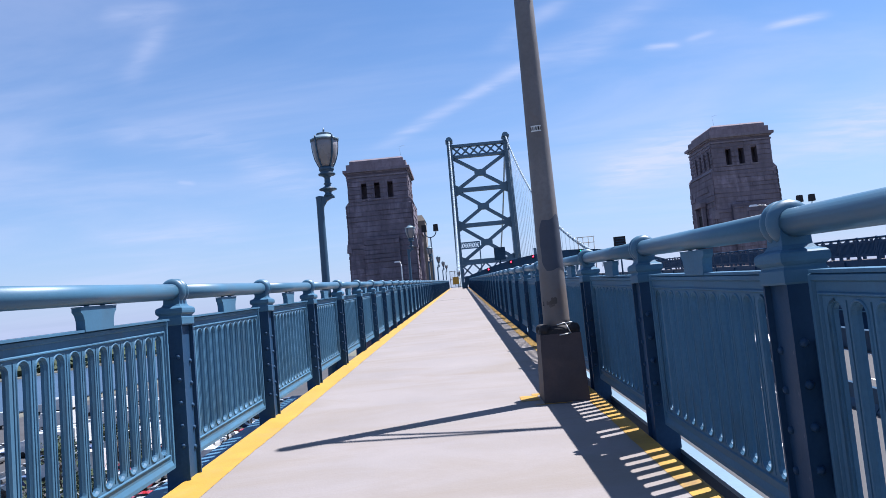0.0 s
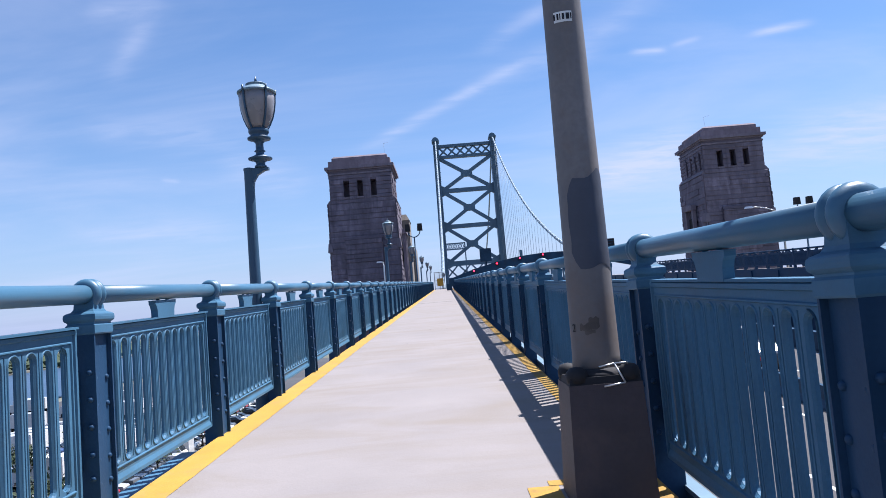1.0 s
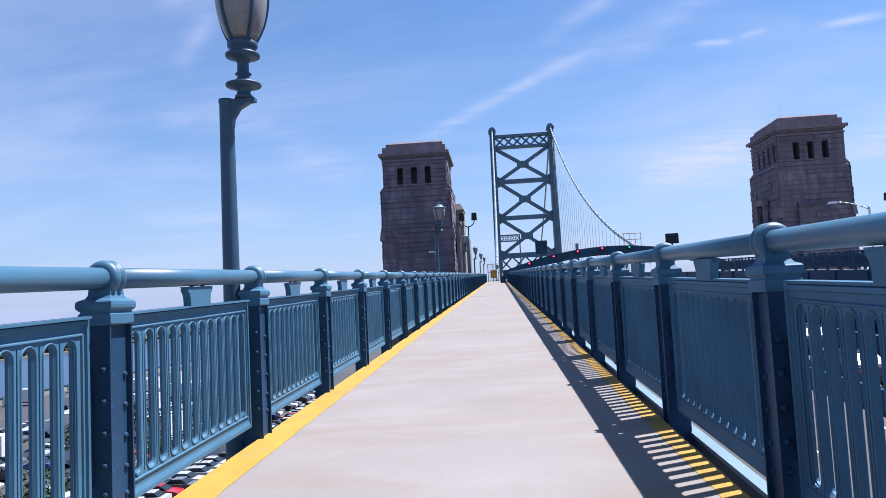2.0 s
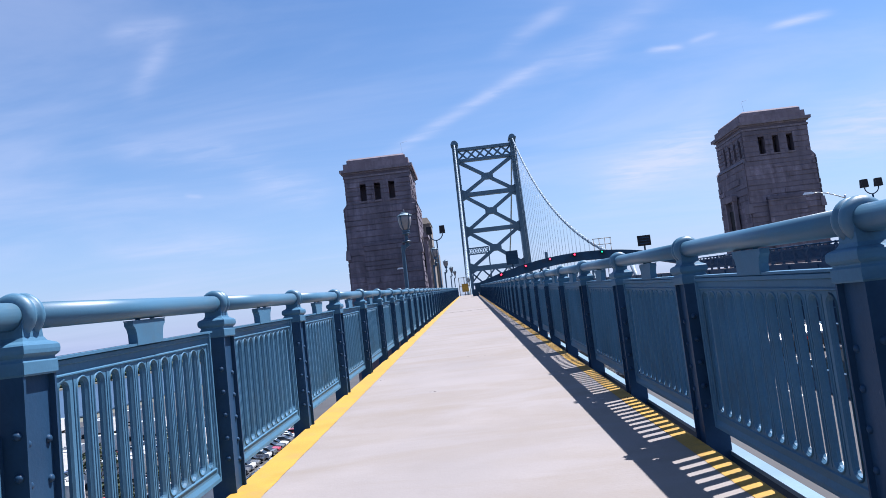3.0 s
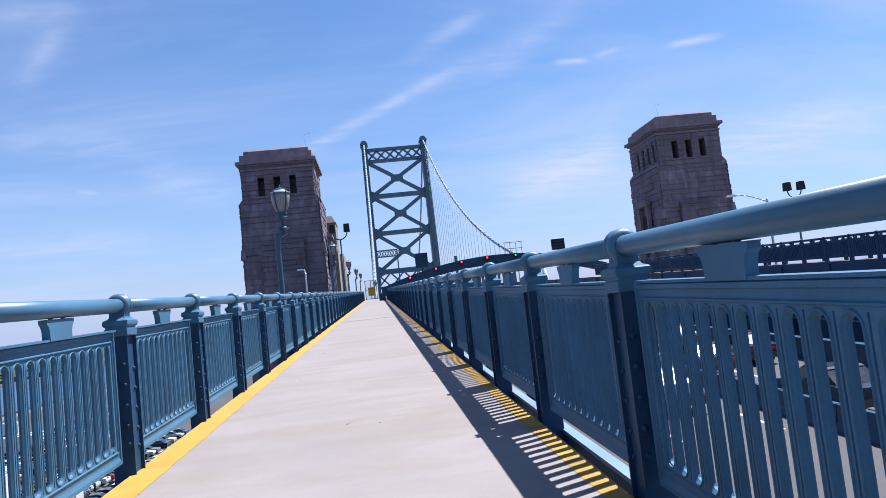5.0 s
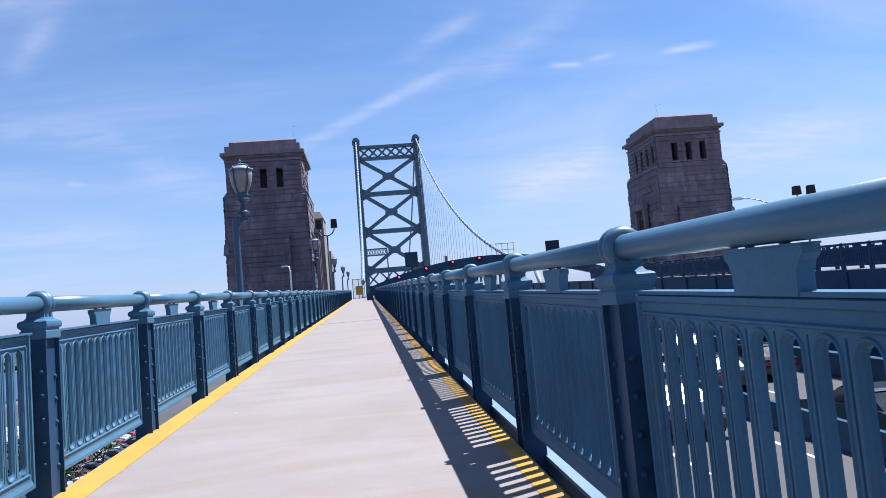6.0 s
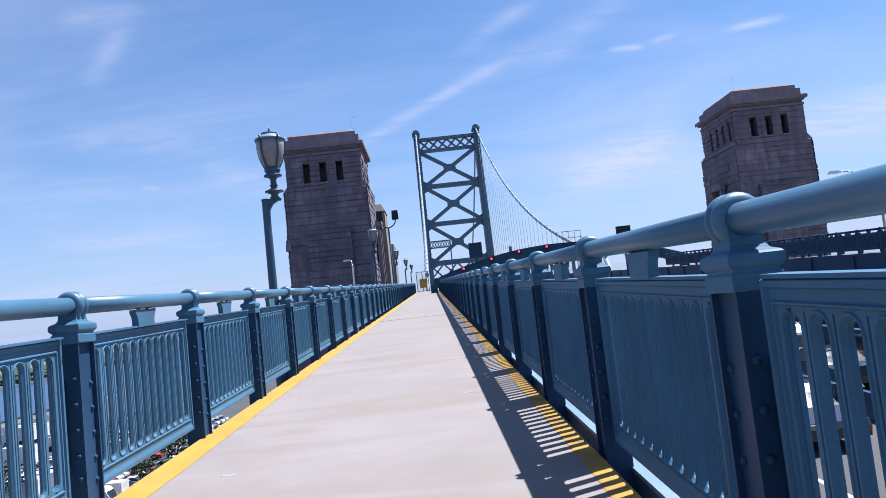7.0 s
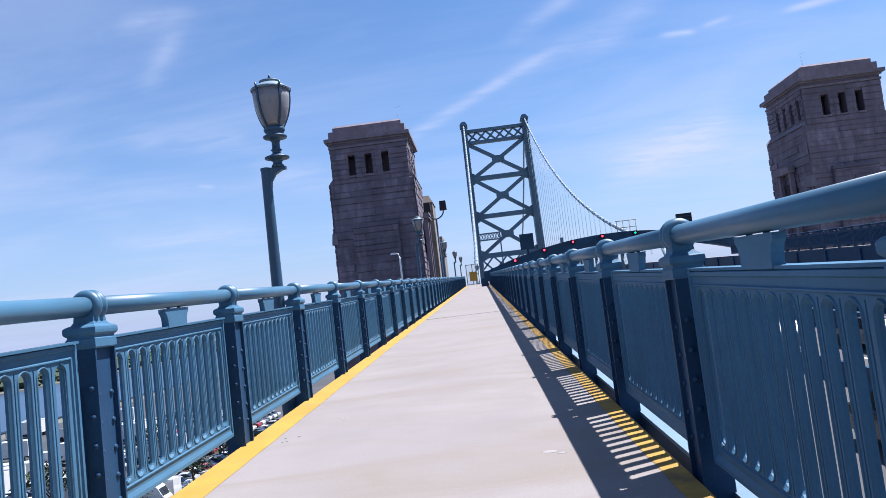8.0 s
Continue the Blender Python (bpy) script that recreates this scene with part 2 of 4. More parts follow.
def taper(bm, x0, x1, y0, y1, z0, z1, ix, iy):
    """A box whose top is drawn in by ix and iy on each side."""
    v = box(bm, x0, x1, y0, y1, z0, z1)
    cx, cy = (x0 + x1) / 2, (y0 + y1) / 2
    for w in v[4:]:
        w.co.x += ix if w.co.x < cx else -ix
        w.co.y += iy if w.co.y < cy else -iy
    return v


def beam(bm, p, q, w, h, upv=(0, 0, 1)):
    p, q = Vector(p), Vector(q)
    d = (q - p).normalized()
    side = d.cross(Vector(upv))
    if side.length < 1e-4:
        side = d.cross(Vector((1, 0, 0)))
    side.normalize()
    top = side.cross(d)
    v = [bm.verts.new(e + side * (sx * w / 2) + top * (sz * h / 2)) for e in (p, q) for sx, sz in ((-1, -1), (1, -1), (1, 1), (-1, 1))]
    for f in ((3, 2, 1, 0), (4, 5, 6, 7), (0, 1, 5, 4), (1, 2, 6, 5), (2, 3, 7, 6), (3, 0, 4, 7)):
        bm.faces.new([v[i] for i in f])


def tube(bm, p, q, r0, r1, n=12):
    p, q = Vector(p), Vector(q)
    d = (q - p).normalized()
    a = d.orthogonal().normalized()
    b = d.cross(a)
    rings = [[bm.verts.new(e + (a * math.cos(2 * math.pi * i / n) + b * math.sin(2 * math.pi * i / n)) * r) for i in range(n)] for e, r in ((p, r0), (q, r1))]
    for i in range(n):
        f = bm.faces.new((rings[0][i], rings[0][(i + 1) % n], rings[1][(i + 1) % n], rings[1][i]))
        f.smooth = True
    bm.faces.new(rings[0][::-1])
    bm.faces.new(rings[1])


def lathe(bm, profile, n=20, at=(0, 0, 0), axis="z", smooth=True, slope=0.0):
    """Turned body from (radius, height) pairs."""
    at = Vector(at)
    rings = []
    for r, h in profile:
        ring = []
        for i in range(n):
            c, s = math.cos(2 * math.pi * i / n) * r, math.sin(2 * math.pi * i / n) * r
            ring.append(bm.verts.new(at + (Vector((c, s, h)) if axis == "z" else Vector((c, h, s + slope * h)))))
        rings.append(ring)
    for a, b in zip(rings, rings[1:]):
        for i in range(n):
            f = bm.faces.new((a[i], a[(i + 1) % n], b[(i + 1) % n], b[i]))
            f.smooth = smooth
    bm.faces.new(rings[0][::-1])
    bm.faces.new(rings[-1])


def prism(bm, outline, d0, d1, put):
    """A flat outline pulled to a slab; put(u, v, d) gives the corner's place."""
    a = [bm.verts.new(put(u, v, d0)) for u, v in outline]
    b = [bm.verts.new(put(u, v, d1)) for u, v in outline]
    k = len(outline)
    bm.faces.new(a[::-1])
    bm.faces.new(b)
    for i in range(k):
        bm.faces.new((a[i], a[(i + 1) % k], b[(i + 1) % k], b[i]))


def soften(bm, width, segments=1):
    edges = [e for e in bm.edges if len(e.link_faces) == 2 and e.calc_face_angle(0) > 0.6]
    bmesh.ops.bevel(bm, geom=edges, offset=width, segments=segments, affect="EDGES", clamp_overlap=True)


def mesh_of(name, bm, mat):
    bmesh.ops.recalc_face_normals(bm, faces=bm.faces)
    me = bpy.data.meshes.new(name)
    bm.to_mesh(me)
    bm.free()
    for m in (mat if isinstance(mat, (list, tuple)) else [mat]):
        me.materials.append(m)
    return me


def part(name, bm, mat, parent=None, label="", at=None):
    data = bm if isinstance(bm, bpy.types.Mesh) else mesh_of(name, bm, mat)
    ob = new(name, data)
    if parent:
        ob.parent = parent
    if at:
        ob.location = at
    return tagged(ob, label)


def thing(name, at, label, category, group="", kind=""):
    ob = new(name)
    ob.location = at
    ob.empty_display_size = 0.2
    return tagged(ob, label, category, group, kind)


def structure(name, bm, mat, label="", category=""):
    return tagged(part(name, bm, mat), label, category, "", "structure")

# ---- the large structure ----
DECK_L, DECK_R = -2.0, 1.28
RAIL_L, RAIL_R = -2.038, 1.381
BAY = 2.29
Y0, Y1 = -7 * BAY, 54 * BAY
MID = 14.0                      # middle of the bridge
GROUND = -18.0

bm = bmesh.new()
# the ground, one sheet to the horizon
bmesh.ops.create_grid(bm, x_segments=60, y_segments=60, size=2600, matrix=Matrix.Translation((0, 300, GROUND)))
for v in bm.verts:
    v.co.z += 0.25 * noise.noise(v.co * 0.01)
structure("ground", bm, LAND, "dry waste ground under the bridge", "ground")

bm = bmesh.new()
box(bm, -2300, -128, -900, 2600, GROUND + 0.3, GROUND + 0.75)
structure("water", bm, WATER, "wide blue grey river beyond the car park", "river")

bm = bmesh.new()
box(bm, -118, -12, -40, 330, GROUND + 0.2, GROUND + 0.45)
structure("car_park", bm, LOT, "dark asphalt car park below the bridge", "car park")

# walkway slabs, cast between narrow joints
SLAB = 2 * BAY
floor_ob = thing("walkway", (0, 0, 0), "pale pinkish coated concrete walkway climbing to the tower", "walkway", "", "structure")
bm = bmesh.new()
box(bm, DECK_L + 0.01, DECK_R - 0.01, Y0, Y1, -0.30, -0.02, S)
part("slab_bed", bm, CONCRETE, floor_ob)
bm = bmesh.new()
box(bm, DECK_L, DECK_R, Y0, Y1, -0.018, 0.0, S)
part("coating", bm, DECK, floor_ob)
for name, x0, x1 in (("yellow_edge_line", DECK_L, -1.735), ("yellow_edge_line", 1.14, DECK_R)):
    bm = bmesh.new()
    n = 900
    rows = []
    for i in range(n + 1):
        y = Y0 + (Y1 - Y0) * i / n
        wob = 0.010 * noise.noise(Vector((y * 0.9, x0, 0))) + 0.009 * noise.noise(Vector((y * 6.0, x0, 3))) + 0.005 * noise.noise(Vector((y * 19.0, x0, 7)))
        a, b = (x0, x1 + wob) if x0 < 0 else (x0 + wob, x1)
        rows.append([bm.verts.new((x, y, S * y + 0.003)) for x in (a, b)])
    for p, q in zip(rows, rows[1:]):
        bm.faces.new((p[0], p[1], q[1], q[0]))
    part(name, bm, YELLOW if x0 < 0 else YELLOW_WORN_SHADE, floor_ob)
bm = bmesh.new()
for x0, x1, y0, y1 in ((0.53, 0.71, 1.84, 2.13), (0.66, 1.13, 2.14, 2.24), (0.64, 0.98, 1.585, 1.615)):
    v = [bm.verts.new((x, y, S * y + 0.004)) for x, y in ((x0, y0), (x1, y0), (x1, y1), (x0, y1))]
    bm.faces.new(v)
part("yellow_hazard_patch", bm, YELLOW_WORN_SHADE, floor_ob)

rng = random.Random(5)
for name, mat, spots in (("dark_specks", BALLAST, ((-0.37, 17.02), (0.01, 16.88), (-1.65, 14.87), (-1.64, 25.09), (-1.60, 25.21), (-0.80, 13.03))),
                         ("pale_scuffs", SCUFF, ((0.62, 23.76), (-1.19, 25.91), (0.93, 11.2), (-1.25, 21.2)))):
    bm = bmesh.new()
    for x, y in spots:
        for k in range(2):
            cx, cy = x + rng.uniform(-0.07, 0.07), y + rng.uniform(-0.04, 0.04)
            r = rng.uniform(0.006, 0.013) if mat is BALLAST else rng.uniform(0.02, 0.04)
            ring = [(cx + 1.6 * r * rng.uniform(0.6, 1.2) * math.cos(a), cy + r * rng.uniform(0.6, 1.2) * math.sin(a)) for a in (0, 1.05, 2.1, 3.14, 4.2, 5.2)]
            prism(bm, ring, -0.002, 0.0012 + 0.0006 * k, lambda u, v, d: (u, v, d + S * v))
    tagged(part(name, bm, mat, floor_ob), kind="stuff")
bm = bmesh.new()
for y in (42.56, 88.3):
    box(bm, DECK_L + 0.27, DECK_R - 0.15, y - 0.02, y + 0.02, 0.001, 0.005, S)
part("expansion_joint", bm, BALLAST, floor_ob)

# steelwork that carries the walkway
steel_ob = thing("walkway_steelwork", (0, 0, 0), "blue painted steel beams under the walkway edges", "steelwork", "", "structure")
for name, x0, x1, z0, z1 in (("edge_beam", -1.98, -1.90, -0.75, -0.30), ("edge_beam", 1.16, 1.24, -0.75, -0.30), ("ledge", 1.455, 1.540, -0.10, -0.07),
                             ("ledge_web", 1.46, 1.49, -0.60, -0.101), ("gutter_plate", 1.284, 1.452, -0.26, -0.24), ("ledge", -2.27, -2.05, -0.55, -0.52)):
    bm = bmesh.new()
    box(bm, x0, x1, Y0, Y1, z0, z1, S)
    part(name, bm, LITPALE if name == "ledge" else BOXPAINT if name == "gutter_plate" else DARKSTEEL, steel_ob)
bm = bmesh.new()
box(bm, -2.34, -2.004, Y0, 2 * BAY - 0.115, -0.13, -0.11, S)
part("edge_plate", bm, STEEL, steel_ob)
bm = bmesh.new()
for k in range(int(Y0 / SLAB), int(Y1 / SLAB) + 1):
    y = k * SLAB
    box(bm, -2.2, 1.5, y - 0.06, y + 0.06, -1.1 + S * y, -0.56 + S * y)
    box(bm, -0.6, 5.2, y - 0.1, y + 0.1, -5.4 + S * y, -4.7 + S * y)
    tube(bm, (-0.4, y, -5.0 + S * y), (-0.4, y, -0.6 + S * y), 0.12, 0.12, 8)
part("cross_beams", bm, DARKSTEEL, steel_ob)

# roadway
RZ = -4.2
road = thing("roadway", (0, 0, 0), "worn grey multi lane bridge roadway below the walkway", "road", "", "structure")
bm = bmesh.new()
box(bm, 3.4, 20.4, -60, 330, RZ - 0.6, RZ, S)
part("road_slab", bm, ASPHALT, road)
for x in (8.6, 11.75, 16.05):
    bm = bmesh.new()
    y = -50.0
    while y < 150:
        box(bm, x - 0.06, x + 0.06, y, y + 3.0, RZ + 0.001, RZ + 0.006, S)
        y += 9.0
    part("lane_dashes", bm, WHITEPAINT, road)
for x in (5.3, 13.75, 19.6):
    bm = bmesh.new()
    box(bm, x - 0.06, x + 0.06, -60, 330, RZ + 0.001, RZ + 0.006, S)
    part("edge_stripe", bm, WHITEPAINT, road)
for x in (3.5, 20.2):
    bm = bmesh.new()
    box(bm, x - 0.15, x + 0.15, -60, 330, RZ + 0.01, RZ + 0.95, S)
    box(bm, x - 0.2, x + 0.2, -60, 330, RZ + 0.952, RZ + 1.05, S)
    part("parapet", bm, DARKSTEEL if x > 10 else CONCRETE, road)
bm = bmesh.new()
box(bm, 20.5, 27.1, -60, 300, RZ - 0.8, RZ - 0.6, S)
part("track_bed", bm, BALLAST, road)
for x in (22.2, 23.64):
    bm = bmesh.new()
    box(bm, x - 0.035, x + 0.035, -60, 300, RZ - 0.55, RZ - 0.42, S)
    part("track_rail", bm, DARKSTEEL, road)

# concrete median barrier, in separate units
def barrier_unit():
    t = thing("median_barrier", (0, 0, 0), "dark stained concrete road barrier unit on the roadway", "barrier", "median barrier units")
    out = [(-0.30, 0), (0.30, 0), (0.30, 0.08), (0.13, 0.30), (0.09, 0.78), (-0.09, 0.78), (-0.13, 0.30), (-0.30, 0.08)]
    b = bmesh.new()
    prism(b, out, 0.03, 2.97, lambda u, v, d: (u, d, v + S * d))
    part("body", b, DARKSTEEL, t)
    return t


unit = barrier_unit()
unit.location = (12.95, -24, RZ - 24 * S)
for k in range(1, 44):
    y = -24 + 3.0 * k
    copy_thing(unit, Matrix.Translation((12.95, y, RZ + S * y)))


# ---- railings ----
def arc(cx, cz, r, a0, a1, n=4):
    return [(cx + r * math.cos(radians(a0 + (a1 - a0) * i / n)), cz + r * math.sin(radians(a0 + (a1 - a0) * i / n))) for i in range(n + 1)]


def ring_frame(bm, o, i, d0, d1, put, bev=0.0, foot=0.0):
    """A rectangular frame: outer and inner (u0, u1, v0, v1), its front edges sloped by bev, its sill by foot."""
    loops = []
    for d in (d0, d1):
        for w, (u0, u1, v0, v1) in zip((bev, -bev), (o, i)):
            if d == d1:
                u0, u1, v0, v1 = u0 + w, u1 - w, v0 + w - (foot if w < 0 else 0), v1 - w
            loops.append([bm.verts.new(put(u, v, d)) for u, v in ((u0, v0), (u1, v0), (u1, v1), (u0, v1))])
    ob, ib, of, inf = loops
    for k in range(4):
        j = (k + 1) % 4
        for q in ((ob[k], ob[j], ib[j], ib[k]), (of[k], inf[k], inf[j], of[j]), (ob[k], of[k], of[j], ob[j]), (ib[k], ib[j], inf[j], inf[k])):
            bm.faces.new(q)


def slope(bm, o0, o1, d0, d1, put):
    """A block whose outline changes from o0 at depth d0 to o1 at d1."""
    back = [bm.verts.new(put(u, v, d0)) for u, v in o0]
    front = [bm.verts.new(put(u, v, d1)) for u, v in o1]
    bm.faces.new(front)
    n = len(back)
    for k in range(n):
        bm.faces.new((back[k], back[(k + 1) % n], front[(k + 1) % n], front[k]))
    bmesh.ops.recalc_face_normals(bm, faces=bm.faces)


def dome(bm, p, d, r, h):
    """A rivet head standing on p along d."""
    a = d.orthogonal().normalized()
    b = d.cross(a)
    rings = []
    for f, g in ((1.0, 0.0), (0.95, 0.45), (0.62, 0.85)):
        rings.append([bm.verts.new(p + d * (h * g) + (a * math.cos(k * math.pi / 4) + b * math.sin(k * math.pi / 4)) * (r * f)) for k in range(8)])
    for lo, hi in zip(rings, rings[1:]):
        for k in range(8):
            bm.faces.new((lo[k], lo[(k + 1) % 8], hi[(k + 1) % 8], hi[k])).smooth = True
    bm.faces.new(rings[-1]).smooth = True


def bead(bm, cu, way, z0, z1, d1, put):
    """Half of the raised rim round a slot whose middle is at cu; way: -1 for its lower-u half, else +1."""
    lines = []
    for r, d in ((0.0455, d1 - 0.003), (0.0475, d1 + 0.0045), (0.0515, d1 + 0.0070), (0.0555, d1 + 0.0045), (0.0575, d1 - 0.002)):
        pts = arc(0, z0, r, 270, 180, 6) + arc(0, z1, r, 180, 90, 6)
        lines.append([bm.verts.new(put(cu - way * u, v, d)) for u, v in pts])
    for p, q in zip(lines, lines[1:]):
        for k in range(len(p) - 1):
            bm.faces.new((p[k], p[k + 1], q[k + 1], q[k])).smooth = True


def railing(side, label, group, fine=True, STEEL=STEEL, PIPE=PIPE, fwd=0.0):
    """One bay of the cast railing: side is +1 where the walkway lies towards +x of it, else -1."""
    t = thing("railing_bay", (0, 0, 0), label, "railing", group)
    put = lambda u, v, d: (side * d, u, v + S * u)
    # post: a riveted box with flanges standing proud of its face
    b = bmesh.new()
    o = [(-0.112, -0.085), (0.112, -0.085), (0.112, 0.080), (0.098, 0.080), (0.098, 0.054), (-0.098, 0.054), (-0.098, 0.080), (-0.112, 0.080)]
    prism(b, o, -0.5, 1.115, lambda u, v, d: (side * v, u, d))
    part("post", b, POST_FARSHADE, t)
    rv = bmesh.new()
    for z in (0.20, 0.34, 0.50, 0.66, 0.82):
        for y in (-0.070, 0.070):
            p = Vector((side * 0.054, y, z))
            dome(rv, p, Vector((side, 0, 0)), 0.017, 0.015)
        for y in (-0.112, 0.112):
            p = Vector((side * 0.045, y, z + 0.04))
            dome(rv, p, Vector((0, math.copysign(1, y), 0)), 0.018, 0.024)
    if fine:
        tagged(part("rivets", rv, POST_FARSHADE, t), kind="stuff")
    else:
        rv.free()
    # moulded cap and saddle
    b = bmesh.new()
    rim = None
    for hx, hy, z in ((0.084, 0.112, 1.085), (0.088, 0.117, 1.093), (0.088, 0.117, 1.140), (0.080, 0.110, 1.150), (0.080, 0.110, 1.158), (0.090, 0.118, 1.166), (0.096, 0.124, 1.174), (0.097, 0.126, 1.190), (0.095, 0.123, 1.206), (0.088, 0.114, 1.214), (0.068, 0.084, 1.224), (0.060, 0.070, 1.240), (0.055, 0.060, 1.315)):
        loop = [b.verts.new((x, y, z)) for x, y in ((-hx, -hy), (hx, -hy), (hx, hy), (-hx, hy))]
        if rim:
            for k in range(4):
                b.faces.new((rim[k], rim[(k + 1) % 4], loop[(k + 1) % 4], loop[k]))
        else:
            b.faces.new(loop[::-1])
        rim = loop
    b.faces.new(rim)
    soften(b, 0.004)
    cap = part("cap", b, STEEL, t)
    b = bmesh.new()
    lathe(b, [(0.058, -0.060), (0.076, -0.057), (0.090, -0.046), (0.096, -0.030), (0.092, -0.016), (0.080, -0.011), (0.080, 0.011), (0.092, 0.016), (0.096, 0.030), (0.090, 0.046), (0.076, 0.057), (0.058, 0.060)], 24, (0, 0, 1.330), "y", True, S)
    part("ring", b, PIPE, cap)
    # handrail pipe
    b = bmesh.new()
    lathe(b, [(0.0575, 0.0), (0.0575, BAY)], 24, (0, 0, 1.330), "y", True, S)
    part("handrail", b, PIPE, t)
    # bracket block between panel and pipe
    b = bmesh.new()
    c = BAY / 2
    prism(b, [(c - 0.160, 1.130), (c + 0.160, 1.130), (c + 0.164, 1.190), (c + 0.178, 1.222), (c + 0.200, 1.240), (c + 0.200, 1.262), (c - 0.200, 1.262), (c - 0.200, 1.240), (c - 0.178, 1.222), (c - 0.164, 1.190)], -0.026, 0.026, put)
    prism(b, [(c - 0.203, 1.2625), (c + 0.203, 1.2625), (c + 0.203, 1.268), (c - 0.203, 1.268)], -0.028, 0.028, put)
    for f in (-0.09, 0.09):
        tube(b, put(c + f, 1.266, 0), put(c + f, 1.290, 0), 0.014, 0.014, 8)
    part("bracket", b, STEEL, t)
    # panel frame round the field of slots, in two layers that step back to each slot
    d0, dm, d1 = fwd - (0.037 if fine else 0.085), fwd - 0.020, fwd - 0.010
    ya, yb, za, zb = 0.160, BAY - 0.160, 0.105, 1.125
    sa, sb, slo, shi = 0.240, BAY - 0.240, 0.228, 1.030
    n = 12
    pitch = (sb - sa) / n
    h = pitch / 2
    b = bmesh.new()
    prism(b, [(ya, shi), (yb, shi), (yb, zb), (ya, zb)], d0, d1, put)
    prism(b, [(ya, za), (yb, za), (yb, slo), (ya, slo)], d0, d1, put)
    tidy = lambda o: [p for i, p in enumerate(o) if (abs(p[0] - o[i - 1][0]) + abs(p[1] - o[i - 1][1])) > 1e-5]
    for r, e0, e1 in ((0.0370, d0, dm), (0.0430, dm, d1)):
        z0, z1 = slo + 0.049 - r, shi - 0.049 + r
        left = [(ya, slo), (sa + h, slo), (sa + h, z0)] + arc(sa + h, z0 + r, r, 270, 180) + arc(sa + h, z1 - r, r, 180, 90) + [(sa + h, shi), (ya, shi)]
        right = [(yb, shi), (sb - h, shi), (sb - h, z1)] + arc(sb - h, z1 - r, r, 90, 0) + arc(sb - h, z0 + r, r, 0, -90) + [(sb - h, slo), (yb, slo)]
        for o in (left, right):
            prism(b, tidy(o), e0, e1, put)
    bmesh.ops.remove_doubles(b, verts=b.verts, dist=1e-4)
    bead(b, sa + h, -1, slo + 0.049, shi - 0.049, d1, put)
    bead(b, sb - h, 1, slo + 0.049, shi - 0.049, d1, put)
    panel = part("panel", b, STEEL, t)
    b = bmesh.new()
    ring_frame(b, (ya - 0.002, yb + 0.002, za - 0.002, zb + 0.002), (ya + 0.03, yb - 0.03, za + 0.060, zb - 0.030), d1 + 0.0005, d1 + 0.013, put, 0.006, 0.026)
    part("edge_moulding", b, STEEL, panel)
    b = bmesh.new()
    prism(b, [(ya + 0.01, zb + 0.0025), (yb - 0.01, zb + 0.0025), (yb - 0.01, zb + 0.016), (ya + 0.01, zb + 0.016)], -0.060, 0.022, put)
    part("top_ledge", b, STEEL, panel)
    b = bmesh.new()
    ring_frame(b, (sa - 0.030, sb + 0.030, slo - 0.030, shi + 0.030), (sa - 0.014, sb + 0.014, slo - 0.014, shi + 0.014), d1 + 0.0005, d1 + 0.010, put, 0.005)
    part("inner_moulding", b, STEEL, panel)
    for y0, y1 in ((0.100, ya - 0.0025), (yb + 0.0025, BAY - 0.100)) if fine else ():
        b = bmesh.new()
        prism(b, [(y0, 0.29), (y1, 0.29), (y1, 0.87), (y0, 0.87)], d0 + 0.004, d1 - 0.008, put)
        part("lug", b, POST_FARSHADE, panel)
    # slats between the slots: rounded ends, stepped edges, a groove down the middle
    b = bmesh.new()
    H = shi - slo
    ys = [sa + i * pitch for i in range(1, n)]
    for off in (ys if not fine else [0.0]):
        place = (lambda u, v, d: (side * d, u, v + S * u)) if fine else (lambda u, v, d, off=off: put(u + off, v + slo, d))
        r = 0.0370
        z0, z1 = 0.049 - r, H - 0.049 + r
        o = [(-h, 0), (h, 0), (h, z0)] + arc(h, z0 + r, r, 270, 180) + arc(h, z1 - r, r, 180, 90) + [(h, H), (-h, H), (-h, z1)] + arc(-h, z1 - r, r, 90, 0) + arc(-h, z0 + r, r, 0, -90) + [(-h, z0)]
        prism(b, tidy(o), d0, dm, place)
        for m in (1, -1):
            ends = []
            for r, e in ((0.0372, 0.002), (0.0455, 0.005)):
                z0, z1 = 0.049 - r, H - 0.049 + r
                o = [(e, 0), (h, 0)] + arc(h, z0 + r, r, 270, 180) + arc(h, z1 - r, r, 180, 90) + [(h, H), (e, H)]
                ends.append([(m * u, v) for u, v in o])
            slope(b, ends[0], ends[1], dm - 0.001, d1, place)
            bead(b, m * h, m, 0.049, H - 0.049, d1, place)
    if not fine:
        tagged(part("slats", b, STEEL, panel), kind="stuff")
        return t
    slat = mesh_of("slat", b, STEEL)
    for y in ys:
        part("slat", slat, STEEL, panel, "", (0, y, slo + S * y))
    return t


def row_of(template, x, y_off, ka, kb, dz=0.0):
    for k in range(ka, kb):
        y = k * BAY + y_off
        m = Matrix.Translation((x, y, S * y + dz))
        if k == ka:
            template.matrix_basis = m
        else:
            copy_thing(template, m)


row_of(railing(1, "sunlit blue painted cast railing bay with slotted panel", "railing bays on the river side"), RAIL_L, 0.0, -6, 53)
row_of(railing(-1, "shaded blue painted cast railing bay with slotted panel", "railing bays on the road side", fwd=0.02), RAIL_R, 0.016, -6, 53)

